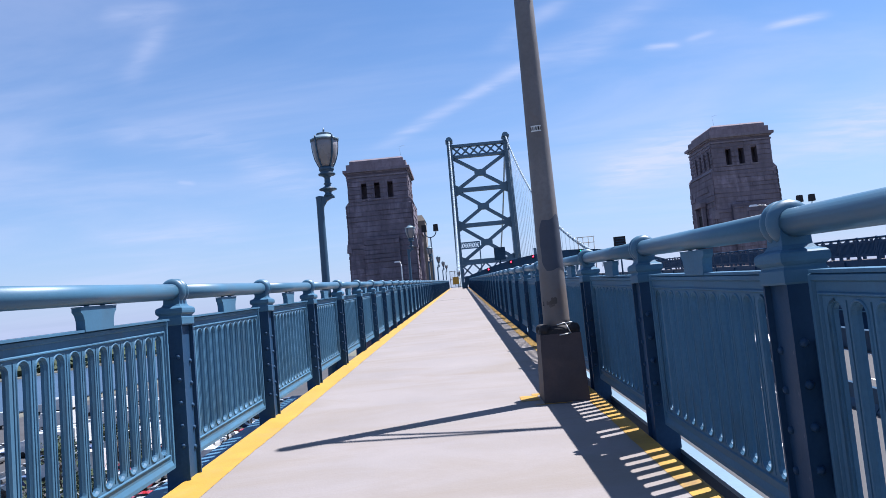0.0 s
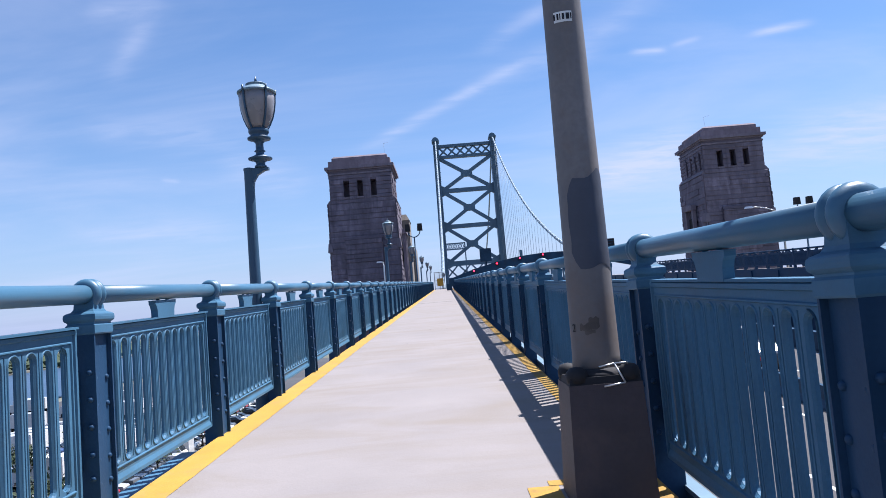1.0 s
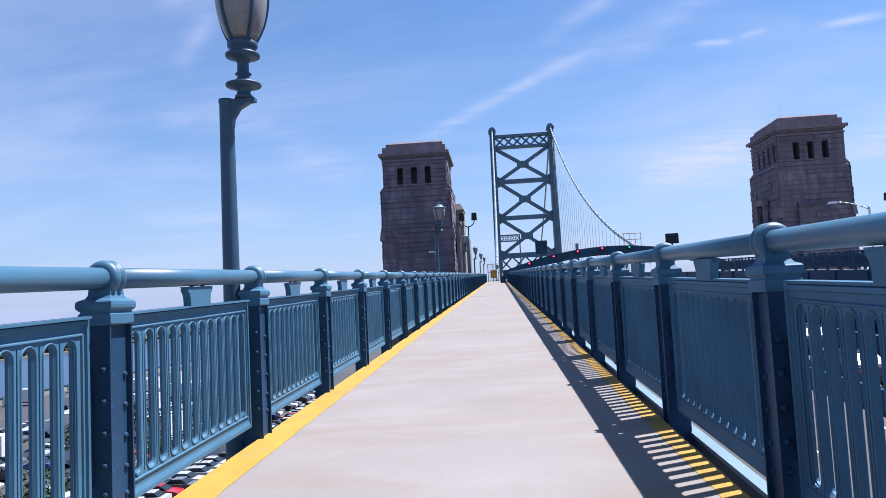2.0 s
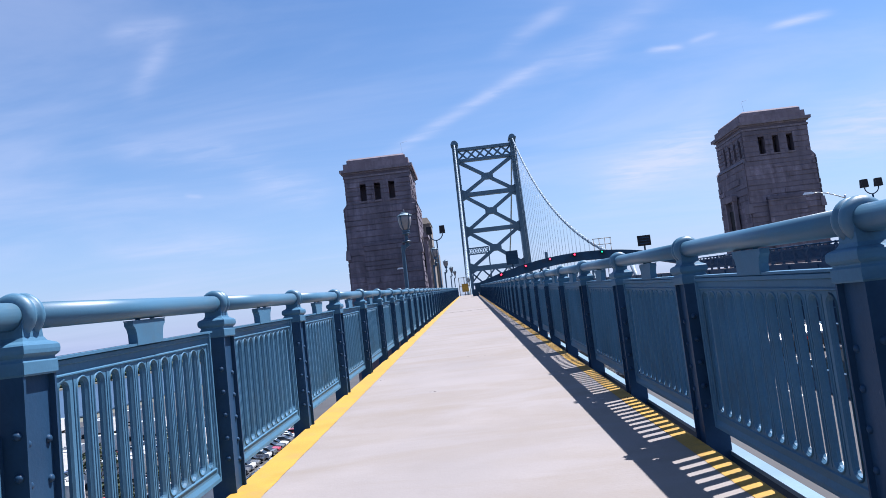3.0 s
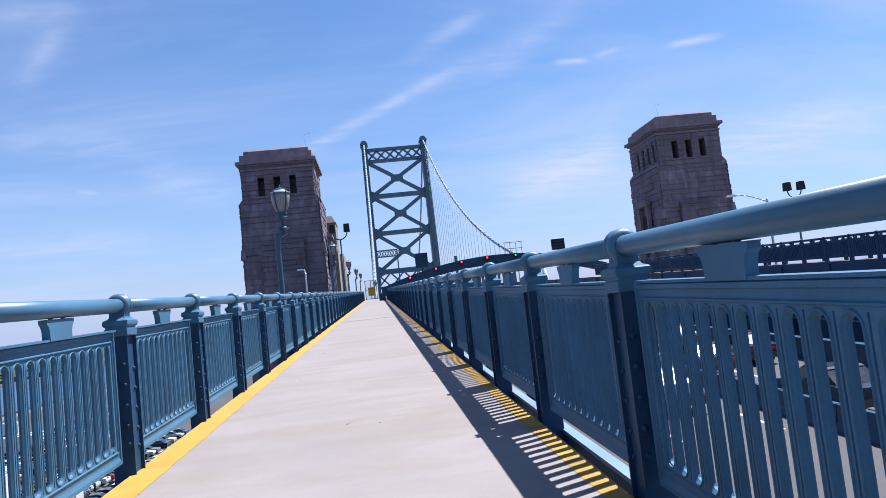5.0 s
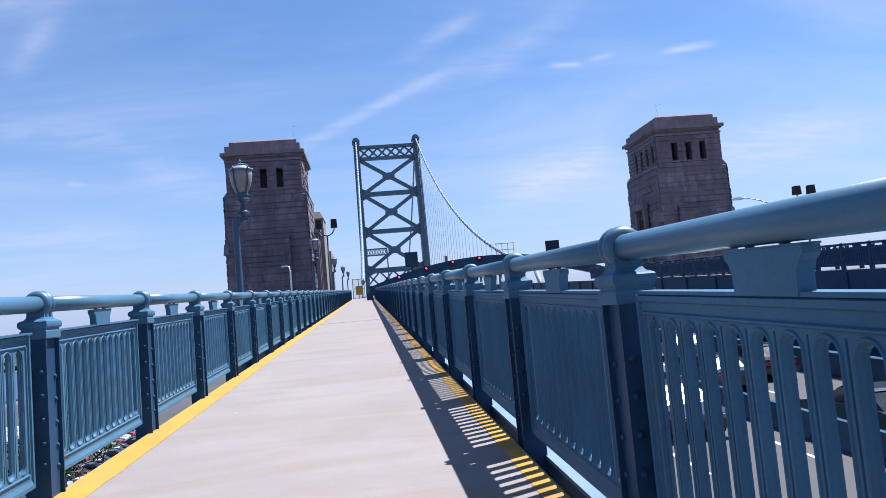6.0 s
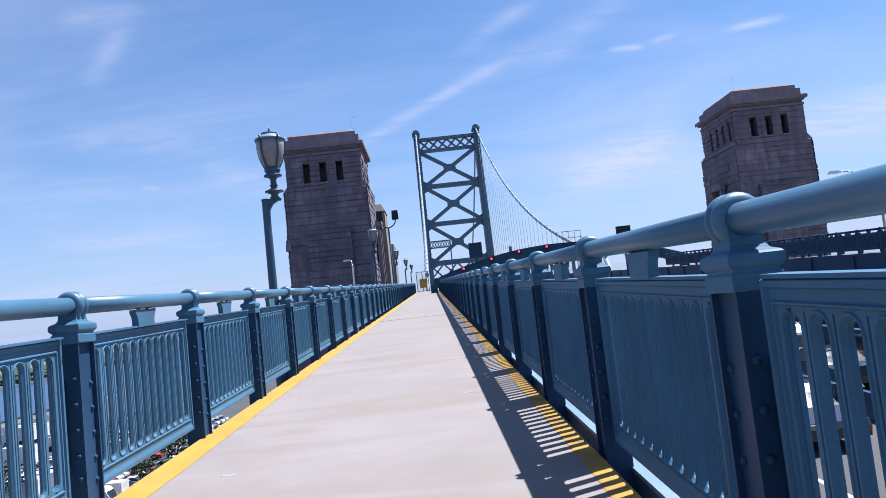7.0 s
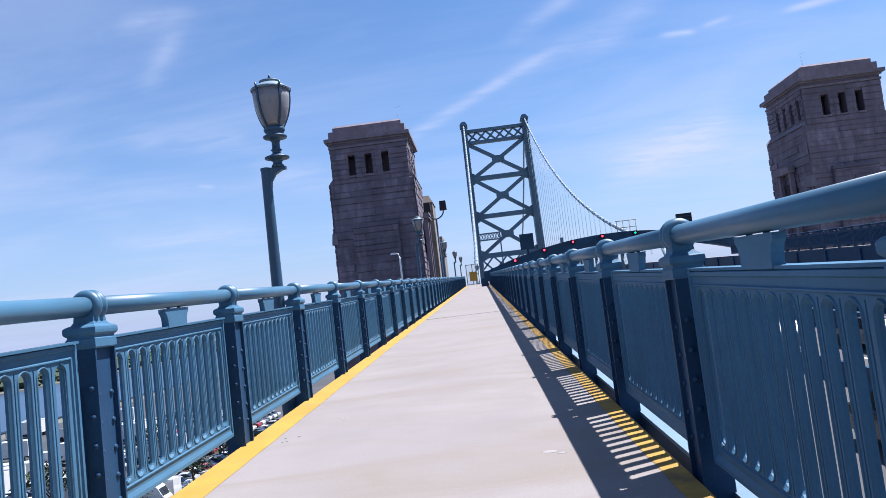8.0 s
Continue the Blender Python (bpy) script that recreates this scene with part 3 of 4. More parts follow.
# the walkway on the other side of the road
far = thing("far_walkway", (0, 0, 0), "steel girder carrying the opposite walkway, shade put into its navy colour", "walkway", "", "structure")
bm = bmesh.new()
box(bm, 26.75, 30.4, -40, 260, -0.16, 0.04, S)
part("slab", bm, DECK, far)
bm = bmesh.new()
# navy in place of railing blue puts the shade into the girder's colour
box(bm, 26.6, 26.74, -40, 260, -1.2, 0.14, S)
box(bm, 26.4, 26.9, -40, 260, -1.26, -1.202, S)
part("girder", bm, POST_FARSHADE, far)
# plate added to keep the open space under the girder dark
bm = bmesh.new()
box(bm, 27.0, 27.12, -40, 260, RZ - 0.6, -1.27, S)
part("web_plate", bm, POST_FARSHADE, far)
for z in (-3.35, -2.75, -2.2):
    bm = bmesh.new()
    lathe(bm, [(0.045, -40.0), (0.045, 260.0)], 8, (26.8, 0, z), "y", True, S)
    part("service_pipe", bm, PIPE, far)
bm = bmesh.new()
for k in range(0, 60):
    y = -40 + 5 * k
    box(bm, 26.5, 26.597, y - 0.05, y + 0.05, -1.2 + S * y, 0.0 + S * y)
    box(bm, 26.6, 26.9, y - 0.15, y + 0.15, RZ - 0.2 + S * y, -1.27 + S * y)
part("stiffeners", bm, POST_FARSHADE, far)
# same railing recoloured navy, so that its shaded side comes out dark
row_of(railing(1, "railing bay of the opposite walkway, shade put into its navy colour", "railing bays of the opposite walkway", False, POST_FARSHADE, POST_FARSHADE), 27.0, 0.4, 6, 42, 0.22)
row_of(railing(-1, "outer railing bay of the opposite walkway, shade put into its navy colour", "outer railing bays of the opposite walkway", False, POST_FARSHADE, POST_FARSHADE), 30.3, 1.1, 6, 42, 0.22)


# ---- granite pylons ----
def stone_face(bm, rng, u0, u1, z0, z1, course, length, put, holes=()):
    """Courses of blocks in front of a wall; put(u, z, d) gives a place d proud of it."""
    z, row = z0, 0
    while z < z1 - 0.05:
        h = min(course * rng.uniform(0.75, 1.3), z1 - z)
        if z1 - z - h < 0.25:
            h = z1 - z
        u = u0 + (0 if row % 2 else -length * 0.5)
        while u < u1 - 0.02:
            w = length * rng.uniform(0.55, 1.5)
            a, b = max(u, u0), min(u + w, u1)
            u += w
            if b - a < 0.12:
                continue
            cut = [(a, b)]
            for ha, hb, hz0, hz1 in holes:
                if z + h > hz0 and z < hz1:
                    nxt = []
                    for p, q in cut:
                        if q <= ha or p >= hb:
                            nxt.append((p, q))
                        else:
                            if ha - p > 0.1:
                                nxt.append((p, ha))
                            if q - hb > 0.1:
                                nxt.append((hb, q))
                    cut = nxt
            for p, q in cut:
                d = rng.uniform(0.02, 0.13)
                g = 0.010
                vs = []
                for dd, inn, iu in ((0.0, 0.0, 0.0), (d, 0.07, 0.006)):
                    for uu, zz in ((p + iu, z + g + inn), (q - iu, z + g + inn), (q - iu, z + h - g - inn), (p + iu, z + h - g - inn)):
                        vs.append(bm.verts.new(put(uu, zz, dd)))
                bm.faces.new(vs[4:])
                for i in range(4):
                    bm.faces.new((vs[i], vs[(i + 1) % 4], vs[4 + (i + 1) % 4], vs[4 + i]))
        z += h
        row += 1


def pylon(x0, x1, inner, label, seed):
    """A granite pylon: x0..x1 across its top storey; inner: +1 if its side towards the bridge faces +x."""
    rng = random.Random(seed)
    y0, y1 = 101.2, 111.6
    t = thing("granite_pylon", ((x0 + x1) / 2, (y0 + y1) / 2, GROUND), label, "stone pylon", "granite pylons beside the roadway")
    ox, oy, oz = t.location

    def loc(b):
        bmesh.ops.translate(b, verts=b.verts, vec=(-ox, -oy, -oz))
        return b

    zs, zc = 17.7, 22.15           # shoulder, underside of the cornice
    a0, a1 = x0 + 0.45, x1 - 0.47  # top storey
    wx = [(a0 + (a1 - a0) * f - 0.42, a0 + (a1 - a0) * f + 0.42) for f in (0.272, 0.490, 0.708)]
    sw = [(y0 + 1.0 + 1.9 * k, y0 + 1.8 + 1.9 * k) for k in range(5)]
    # core: lower body, top storey with window openings cut through
    b = bmesh.new()
    v = box(b, x0 - 0.3, x1 + 0.3, y0 - 0.3, y1 + 0.3, GROUND, zs - 0.4)
    for w in v[4:]:
        w.co.x += 0.35 if w.co.x < ox else -0.35
        w.co.y += 0.35 if w.co.y < oy else -0.35
    part("lower_wall", loc(b), STONEBACK, t)
    b = bmesh.new()
    zwa, zwb = 18.2, 20.6
    box(b, a0, a1, y0 + 0.1, y1 - 0.3, zs - 0.4, zwa)
    box(b, a0, a1, y0 + 0.1, y1 - 0.3, zwb, zc)
    edges = [a0] + [e for w in wx for e in w] + [a1]
    for p, q in zip(edges[::2], edges[1::2]):
        box(b, p, q, y0 + 0.1, y0 + 1.2, zwa + 0.001, zwb - 0.001)
    box(b, a0, a1, y1 - 1.2, y1 - 0.3, zwa + 0.001, zwb - 0.001)
    ys = [y0 + 1.2] + [e for w in sw for e in w] + [y1 - 1.2]
    for xa, xb in ((a0, a0 + 0.9), (a1 - 0.9, a1)):
        for p, q in zip(ys[::2], ys[1::2]):
            if q > p:
                box(b, xa, xb, p, q, zwa + 0.001, zwb - 0.001)
    box(b, a0 + 1.6, a1 - 1.6, y0 + 1.9, y1 - 1.9, zwa + 0.001, zwb - 0.001)
    part("top_storey", loc(b), STONEBACK, t)
    # shoulders, cornice, parapet
    b = bmesh.new()
    taper(b, x0 - 0.12, x1 + 0.12, y0 + 0.14, y1 + 0.12, zs - 0.39, zs + 0.25, 0.50, 0.02)
    soften(b, 0.05)
    part("shoulder", loc(b), STONETRIM, t)
    b = bmesh.new()
    box(b, a0 - 0.12, a1 + 0.12, y0 - 0.06, y1 - 0.1, zc - 0.6, zc - 0.35)
    box(b, a0 - 0.25, a1 + 0.25, y0 - 0.02, y1 + 0.02, zc + 0.001, zc + 0.2)
    box(b, a0 - 0.5, a1 + 0.5, y0 - 0.4, y1 + 0.4, zc + 0.201, zc + 0.6)
    soften(b, 0.06)
    part("cornice", loc(b), STONETRIM, t)
    b = bmesh.new()
    box(b, a0 + 0.0, a1 - 0.0, y0 + 0.15, y1 - 0.15, zc + 0.601, zc + 1.5)
    box(b, a0 + 0.5, a1 - 0.4, y0 + 0.5, y1 - 0.5, zc + 1.501, zc + 2.02)
    taper(b, a0 + 0.5, a1 - 0.4, y0 + 0.5, y1 - 0.5, zc + 2.021, zc + 2.28, 0.30, 0.3)
    soften(b, 0.08)
    part("parapet", loc(b), STONETRIM, t)
    # window bars of shade are real recesses: sills
    for w in wx:
        b = bmesh.new()
        box(b, w[0] - 0.08, w[1] + 0.08, y0 - 0.04, y0 + 0.3, zwa - 0.2, zwa - 0.002)
        part("sill", loc(b), STONETRIM, t)
    # blocks: front, inner side, outer side
    b = bmesh.new()
    wf = [(*w, zwa, zwb) for w in wx]
    ws = [(*w, zwa, zwb) for w in sw[:4]]
    stone_face(b, rng, a0, a1, zs - 0.38, zc - 0.61, 0.60, 2.6, lambda u, z, d: (u, y0 + 0.099 - d, z), wf)
    for xs, sg in ((a1, 1), (a0, -1)):
        stone_face(b, rng, y0 + 0.3, y1 - 0.3, zs + 0.26, zc - 0.61, 0.60, 2.6, lambda u, z, d, xs=xs, sg=sg: (xs + sg * (d + 0.001), u, z), ws)

    def bat(z):
        return 0.35 * (z - GROUND) / (zs - 0.4 - GROUND)

    stone_face(b, rng, x0 - 0.05, x1 + 0.05, -1.0, zs - 0.42, 0.72, 3.0, lambda u, z, d: (u + (bat(z) if u < ox else -bat(z)) * 0.6, y0 - 0.301 + bat(z) - d, z))
    for xs, sg in ((x1 + 0.301, 1), (x0 - 0.301, -1)):
        stone_face(b, rng, y0 - 0.1, y1 + 0.1, -1.0, zs - 0.42, 0.72, 3.0, lambda u, z, d, xs=xs, sg=sg: (xs + sg * (d - bat(z)), u, z))
    # the raised middle of the front
    pz = 11.9
    pa, pb = x0 + 2.3, x1 - 2.4
    mid = bmesh.new()
    box(mid, pa, pb, y0 - 0.50, y0 + 0.4, -1.0, pz)
    taper(mid, pa - 0.1, pb + 0.1, y0 - 0.62, y0 + 0.4, pz + 0.001, pz + 0.35, 0.1, 0.1)
    part("front_pier", loc(mid), STONEBACK, t)
    stone_face(b, rng, pa, pb, -1.0, pz, 0.72, 3.0, lambda u, z, d: (u, y0 - 0.501 - d, z))
    tagged(part("masonry", loc(b), STONE, t, "rough dressed granite blocks"), kind="stuff")
    # corner projections and lower buttress behind
    for xa, xb in ((x0 - 0.33, x0 + 0.4), (x1 - 0.4, x1 + 0.33)):
        b = bmesh.new()
        taper(b, xa, xb, y0 - 0.3, y0 + 1.2, 10.3, 11.6, 0.12, 0.12)
        soften(b, 0.08)
        part("corner_boss", loc(b), STONETRIM, t)
    bx = (x1 - 0.8, x1 + 1.1)
    if inner > 0:
        b = bmesh.new()
        box(b, bx[0], bx[1], y1 + 1.2, y1 + 7, GROUND, 15.6)
        taper(b, bx[0] - 0.1, bx[1] + 0.1, y1 + 1.1, y1 + 7.1, 15.61, 16.6, 0.5, 0.5)
        box(b, bx[0] - 0.3, bx[1] + 0.5, y1 + 7.1, y1 + 14, GROUND, 11.5)
        part("buttress", loc(b), SUNLITSTONE, t)
    # doorway with a bracketed hood on the bridge side
    xs, sg = (x1 + 0.3, 1) if inner > 0 else (x0 - 0.3, -1)
    b = bmesh.new()
    ym = (y0 + y1) / 2
    for p in (ym - 1.7, ym + 1.2):
        box(b, min(xs, xs + sg * 0.5), max(xs, xs + sg * 0.5), p, p + 0.5, 3.0, 12.6)
    box(b, min(xs, xs + sg * 0.7), max(xs, xs + sg * 0.7), ym - 2.0, ym + 2.0, 12.601, 13.3)
    part("door_surround", loc(b), STONETRIM, t)
    # solid black block paints the shade inside the doorway
    b = bmesh.new()
    box(b, min(xs, xs + sg * 0.12), max(xs, xs + sg * 0.12), ym - 1.19, ym + 1.19, 8.2, 11.4)
    part("dark_opening", loc(b), BLACKPLASTIC, t)
    # thin aerials on the roof
    b = bmesh.new()
    ax = x1 - 1.2 if inner > 0 else x0 + 2.0
    tube(b, (ax, y0 + 2, zc + 2.2), (ax - 0.2, y0 + 2, zc + 4.0), 0.012, 0.01, 6)
    tube(b, (ax - 0.2, y0 + 2, zc + 4.0), (ax + 0.7, y0 + 2, zc + 4.2), 0.012, 0.01, 6)
    part("aerial", loc(b), GREYPOLE, t)
    return t


pylon(-16.1, -6.1, 1, "weathered brown granite pylon with three tall openings on the river side", 3)
pylon(38.6, 48.3, -1, "weathered brown granite pylon with a bracketed doorway across the road", 5)

bm = bmesh.new()
box(bm, -5.2, 33.0, 128, 150, GROUND, -3.0)
structure("anchorage", bm, STONEBACK, "granite anchorage block below the bridge deck", "anchorage")

# ---- suspension tower ----
TY = 331.0
TL, TR = 0.55, 27.3
tower = thing("suspension_tower", (MID, TY, GROUND), "blue steel suspension bridge tower with three crossed panels", "bridge tower")


def tpart(name, b, mat=TOWERSTEEL, parent=None, label=""):
    bmesh.ops.translate(b, verts=b.verts, vec=(-MID, -TY, -GROUND))
    return part(name, b, mat, parent or tower, label)


for x, lean in ((TL, -0.5), (TR, 0.5)):
    b = bmesh.new()
    zs = [GROUND, 10, 22, 38, 55, 70, 78.5]
    for za, zb in zip(zs, zs[1:]):
        fa, fb = (1 - (za - GROUND) / 97), (1 - (zb - GROUND) / 97)
        wa, wb = 2.5 + 0.7 * fa, 2.5 + 0.7 * fb
        v = box(b, x - wa / 2 + lean * fa, x + wa / 2 + lean * fa, TY - wa, TY + wa, za, zb - 0.05)
        for w in v[4:]:
            w.co.x = x + (wb / 2 if w.co.x > x + lean * fa else -wb / 2) + lean * fb
            w.co.y = TY + (wb if w.co.y > TY else -wb)
    leg = tpart("leg", b)
    b = bmesh.new()
    for k in range(30):
        z = 14 + 2.15 * k
        box(b, x - 1.35, x + 1.35, TY - 3.1, TY - 2.95, z, z + 0.35)
    for dx in (-1.0, 1.0):
        box(b, x + dx - 0.15, x + dx + 0.15, TY - 3.15, TY - 2.9, 12, 77)
    tpart("lattice", b, TOWERSTEEL, leg)
    b = bmesh.new()
    box(b, x - 1.7, x + 1.7, TY - 3.4, TY + 3.4, 78.5, 79.2)
    lathe(b, [(1.5, -1.6), (1.5, 1.6)], 16, (x, TY, 79.4), "y")
    tpart("saddle", b, TOWERSTEEL, leg)
# portal truss
for z, h in ((76.4, 1.3), (71.2, 1.3)):
    b = bmesh.new()
    box(b, TL + 1.2, TR - 1.2, TY - 1.2, TY + 1.2, z - h / 2, z + h / 2)
    tpart("portal_chord", b)
xs = [TL + 1.3 + (TR - TL - 2.6) * k / 6 for k in range(7)]
for p, q in zip(xs, xs[1:]):
    for za, zb in ((71.8, 75.8), (75.8, 71.8)):
        b = bmesh.new()
        beam(b, (p, TY, za), (q, TY, zb), 1.2, 0.65)
        tpart("portal_diagonal", b)
    b = bmesh.new()
    box(b, (p + q) / 2 - 0.75, (p + q) / 2 + 0.75, TY - 0.7, TY + 0.7, 73.1, 74.5)
    tpart("gusset", b)
levels = [70.6, 55.1, 38.2, 21.0]
for za, zb in zip(levels, levels[1:]):
    for p, q in (((TL + 1.2, za), (TR - 1.2, zb)), ((TL + 1.2, zb), (TR - 1.2, za))):
        b = bmesh.new()
        beam(b, (p[0], TY, p[1]), (q[0], TY, q[1]), 1.8, 1.5)
        tpart("cross_brace", b)
    b = bmesh.new()
    zm, xm = (za + zb) / 2, (TL + TR) / 2
    prism(b, [(xm - 2.7, zm - 0.8), (xm - 1.2, zm - 1.5), (xm + 1.2, zm - 1.5), (xm + 2.7, zm - 0.8), (xm + 2.7, zm + 0.8), (xm + 1.2, zm + 1.5), (xm - 1.2, zm + 1.5), (xm - 2.7, zm + 0.8)], -1.0, 1.0, lambda u, v, d: (u, TY + d, v))
    tpart("gusset", b)
    for x, sg in ((TL + 1.2, 1), (TR - 1.2, -1)):
        b = bmesh.new()
        prism(b, [(x, zb - 2.6), (x + sg * 3.2, zb - 0.9), (x + sg * 3.2, zb + 0.9), (x, zb + 2.6)], -0.95, 0.95, lambda u, v, d: (u, TY + d, v))
        tpart("gusset", b)
    b = bmesh.new()
    box(b, TL + 1.2, TR - 1.2, TY - 1.1, TY + 1.1, zb - 0.95, zb + 0.95)
    tpart("strut", b)


def cable_z(y):
    f = (y - 128.0) / (TY - 128.0)
    return 7.0 + 73.0 * (0.42 * f + 0.58 * f * abs(f))


def cable_x(x, y):
    """The cables splay outwards towards the anchorage."""
    return x + (0.75 if x > MID else -0.75) * (TY - y) / (TY - 128.0)


for x in (TL, TR):
    t = thing("suspension_cable", (x, TY, 79.5), "thick pale painted main cable banded at the hangers", "cable", "main cables")
    o = Vector(t.location)
    b = bmesh.new()
    ys = [128 + (TY - 128) * k / 60 for k in range(61)]
    tube(b, Vector((cable_x(x, 129), 129, cable_z(129))) - o, Vector((cable_x(x, 124), 124.2, 2.6)) - o, 0.38, 0.38, 10)
    for p, q in zip(ys, ys[1:]):
        tube(b, Vector((cable_x(x, p), p, cable_z(p))) - o, Vector((cable_x(x, q), q, cable_z(q))) - o, 0.34, 0.34, 10)
    for k in range(1, 40):
        p, q = TY + 8 * (k - 1), TY + 8 * k
        f = lambda y: 80 - 66 * (1 - (1 - min(1, (y - TY) / 267)) ** 2)
        tube(b, Vector((x, p, f(p))) - o, Vector((x, q, f(q))) - o, 0.40, 0.40, 8)
    part("strand", b, CABLE, t)
    y = 136.0
    while y < TY - 3:
        z = cable_z(y)
        sl = (cable_z(y + 1) - z)
        b = bmesh.new()
        d = Vector((0, 1, sl)).normalized() * 0.5
        xc = cable_x(x, y)
        tube(b, Vector((xc, y, z)) - d - o, Vector((xc, y, z)) + d - o, 0.41, 0.41, 10)
        band = part("band", b, CABLE, t)
        b = bmesh.new()
        for dy in (-0.3, 0.3):
            tube(b, Vector((xc, y + dy, z)) - o, Vector((xc, y + dy, 6.0 + 0.02 * (y - 130))) - o, 0.026, 0.026, 5)
        part("hanger", b, CABLE, band)
        y += 6.2
# stiffening trusses of the side span
for x in (TL, TR):
    t = thing("stiffening_truss", (x, 140, 0), "blue steel stiffening truss along the bridge deck", "truss", "stiffening trusses")
    o = Vector(t.location)
    dz = lambda y: 0.6 + 0.022 * (y - 140)
    for name, z in (("bottom_chord", 0.0), ("top_chord", 7.6)):
        b = bmesh.new()
        beam(b, Vector((x, 150, z + dz(150))) - o, Vector((x, 420, z + dz(420))) - o, 0.9, 0.9)
        part(name, b, TOWERSTEEL, t)
    y = 150.0
    while y < 410:
        b = bmesh.new()
        beam(b, Vector((x, y, dz(y))) - o, Vector((x, y, 7.6 + dz(y))) - o, 0.5, 0.6, (0, 1, 0))
        part("upright", b, TOWERSTEEL, t)
        b = bmesh.new()
        beam(b, Vector((x, y, dz(y))) - o, Vector((x, y + 6.2, 7.6 + dz(y))) - o, 0.5, 0.5)
        part("diagonal", b, TOWERSTEEL, t)
        y += 6.2
# cross portals seen inside the tower's foot
t = thing("deck_portal", (MID, 250, 4), "lattice portal frame across the bridge deck", "portal frame")
o = Vector(t.location)
for z in (10.8, 15.6):
    b = bmesh.new()
    beam(b, Vector((TL, 250, z)) - o, Vector((TR, 250, z)) - o, 0.8, 0.9)
    part("chord", b, TOWERSTEEL, t)
for k in range(6):
    p, q = TL + (TR - TL) * k / 6, TL + (TR - TL) * (k + 1) / 6
    for za, zb in ((10.8, 15.6), (15.6, 10.8)):
        b = bmesh.new()
        beam(b, Vector((p, 250, za)) - o, Vector((q, 250, zb)) - o, 0.6, 0.5)
        part("diagonal", b, TOWERSTEEL, t)
for x in (TL, TR):
    b = bmesh.new()
    beam(b, Vector((x, 250, 0)) - o, Vector((x, 250, 19)) - o, 0.9, 0.9, (0, 1, 0))
    part("upright", b, TOWERSTEEL, t)

t = thing("lattice_beam", (TL, 250, 4), "short lattice beam reaching from the truss above the walkway", "lattice beam")
o = Vector(t.location)
for z in (21.1, 23.2):
    b = bmesh.new()
    beam(b, Vector((0.9, 250, z)) - o, Vector((7.9, 250, z)) - o, 0.4, 0.4)
    part("chord", b, TOWERSTEEL, t)
for k in range(8):
    p, q = 0.9 + 0.875 * k, 0.9 + 0.875 * (k + 1)
    for za, zb in ((21.1, 23.2), (23.2, 21.1)):
        b = bmesh.new()
        beam(b, Vector((p, 250, za)) - o, Vector((q, 250, zb)) - o, 0.3, 0.22)
        part("diagonal", b, TOWERSTEEL, t)
for x in (0.9, 7.9):
    b = bmesh.new()
    beam(b, Vector((x, 250, 0)) - o, Vector((x, 250, 23.4)) - o, 0.4, 0.4, (0, 1, 0))
    part("upright", b, TOWERSTEEL, t)

# ---- arched gantry with lane signals ----
GY = 99.0
g = thing("arched_gantry", (15.3, GY, -0.8), "dark steel arched gantry spanning the road lanes", "gantry")
o = Vector(g.location)
gz = lambda x: 7.45 - 0.0125 * (x - 15.3) ** 2
b = bmesh.new()
xs = [0.6 + k * 1.05 for k in range(29)]
prism(b, [(x - o.x, gz(x) - 0.95 - o.z) for x in xs] + [(x - o.x, gz(x) + 0.2 - o.z) for x in xs[::-1]], -0.45, 0.45, lambda u, v, d: (u, d, v))
part("arch", b, DARKSTEEL, g)
for x in (xs[0], xs[-1]):
    b = bmesh.new()
    beam(b, Vector((x, GY, -1.0)) - o, Vector((x, GY, gz(x) - 0.4)) - o, 0.8, 0.8, (0, 1, 0))
    part("leg", b, DARKSTEEL, g)
for x in (4.2, 7.5, 10.75, 14.0, 17.6):
    z = gz(x) - 0.05
    s = thing("lane_signal", (x, GY - 0.75, z), "black lane signal showing a " + ("green" if x > 17 else "red") + " light", "traffic signal", "lane signals on the gantry")
    b = bmesh.new()
    box(b, -0.22, 0.22, -0.09, 0.25, -0.24, 0.24)
    soften(b, 0.03)
    part("housing", b, BLACKPLASTIC, s)
    b = bmesh.new()
    lathe(b, [(0.11, -0.125), (0.10, -0.10), (0.10, -0.092)], 14, (0, 0, 0), "y")
    part("lens", b, GREEN if x > 17 else RED, s)

# dark box signs above the lanes
for name, at, w, h, label in (("message_sign", (24.4, 103.0, 8.5), 1.7, 1.4, "dark variable message sign on a post above the road"),
                              ("overhead_sign", (7.5, 123.9, 9.7), 2.0, 2.3, "back of a large dark blue overhead sign")):
    s = thing(name, (at[0], at[1], at[2] - h / 2), label, "road sign")
    b = bmesh.new()
    box(b, -w / 2, w / 2, -0.25, 0.25, 0, h)
    soften(b, 0.05)
    face = part("cabinet", b, BLACKPLASTIC if name == "message_sign" else DARKSTEEL, s)
    b = bmesh.new()
    if name == "message_sign":
        for k in range(3):
            box(b, -w / 2 + 0.2, w / 2 - 0.2, -0.275, -0.252, 0.25 + 0.38 * k, 0.36 + 0.38 * k)
        part("louvre", b, DARKSTEEL, face)
    else:
        for k in range(4):
            box(b, -w / 2 + 0.1, w / 2 - 0.1, -0.32, -0.252, 0.2 + 0.55 * k, 0.28 + 0.55 * k)
        part("rib", b, DARKSTEEL, face)
    b = bmesh.new()
    tube(b, (0, 0.1, -at[2] - 0.2 + h / 2), (0, 0.1, 0.02), 0.14, 0.12, 10)
    part("post", b, DARKSTEEL, s)

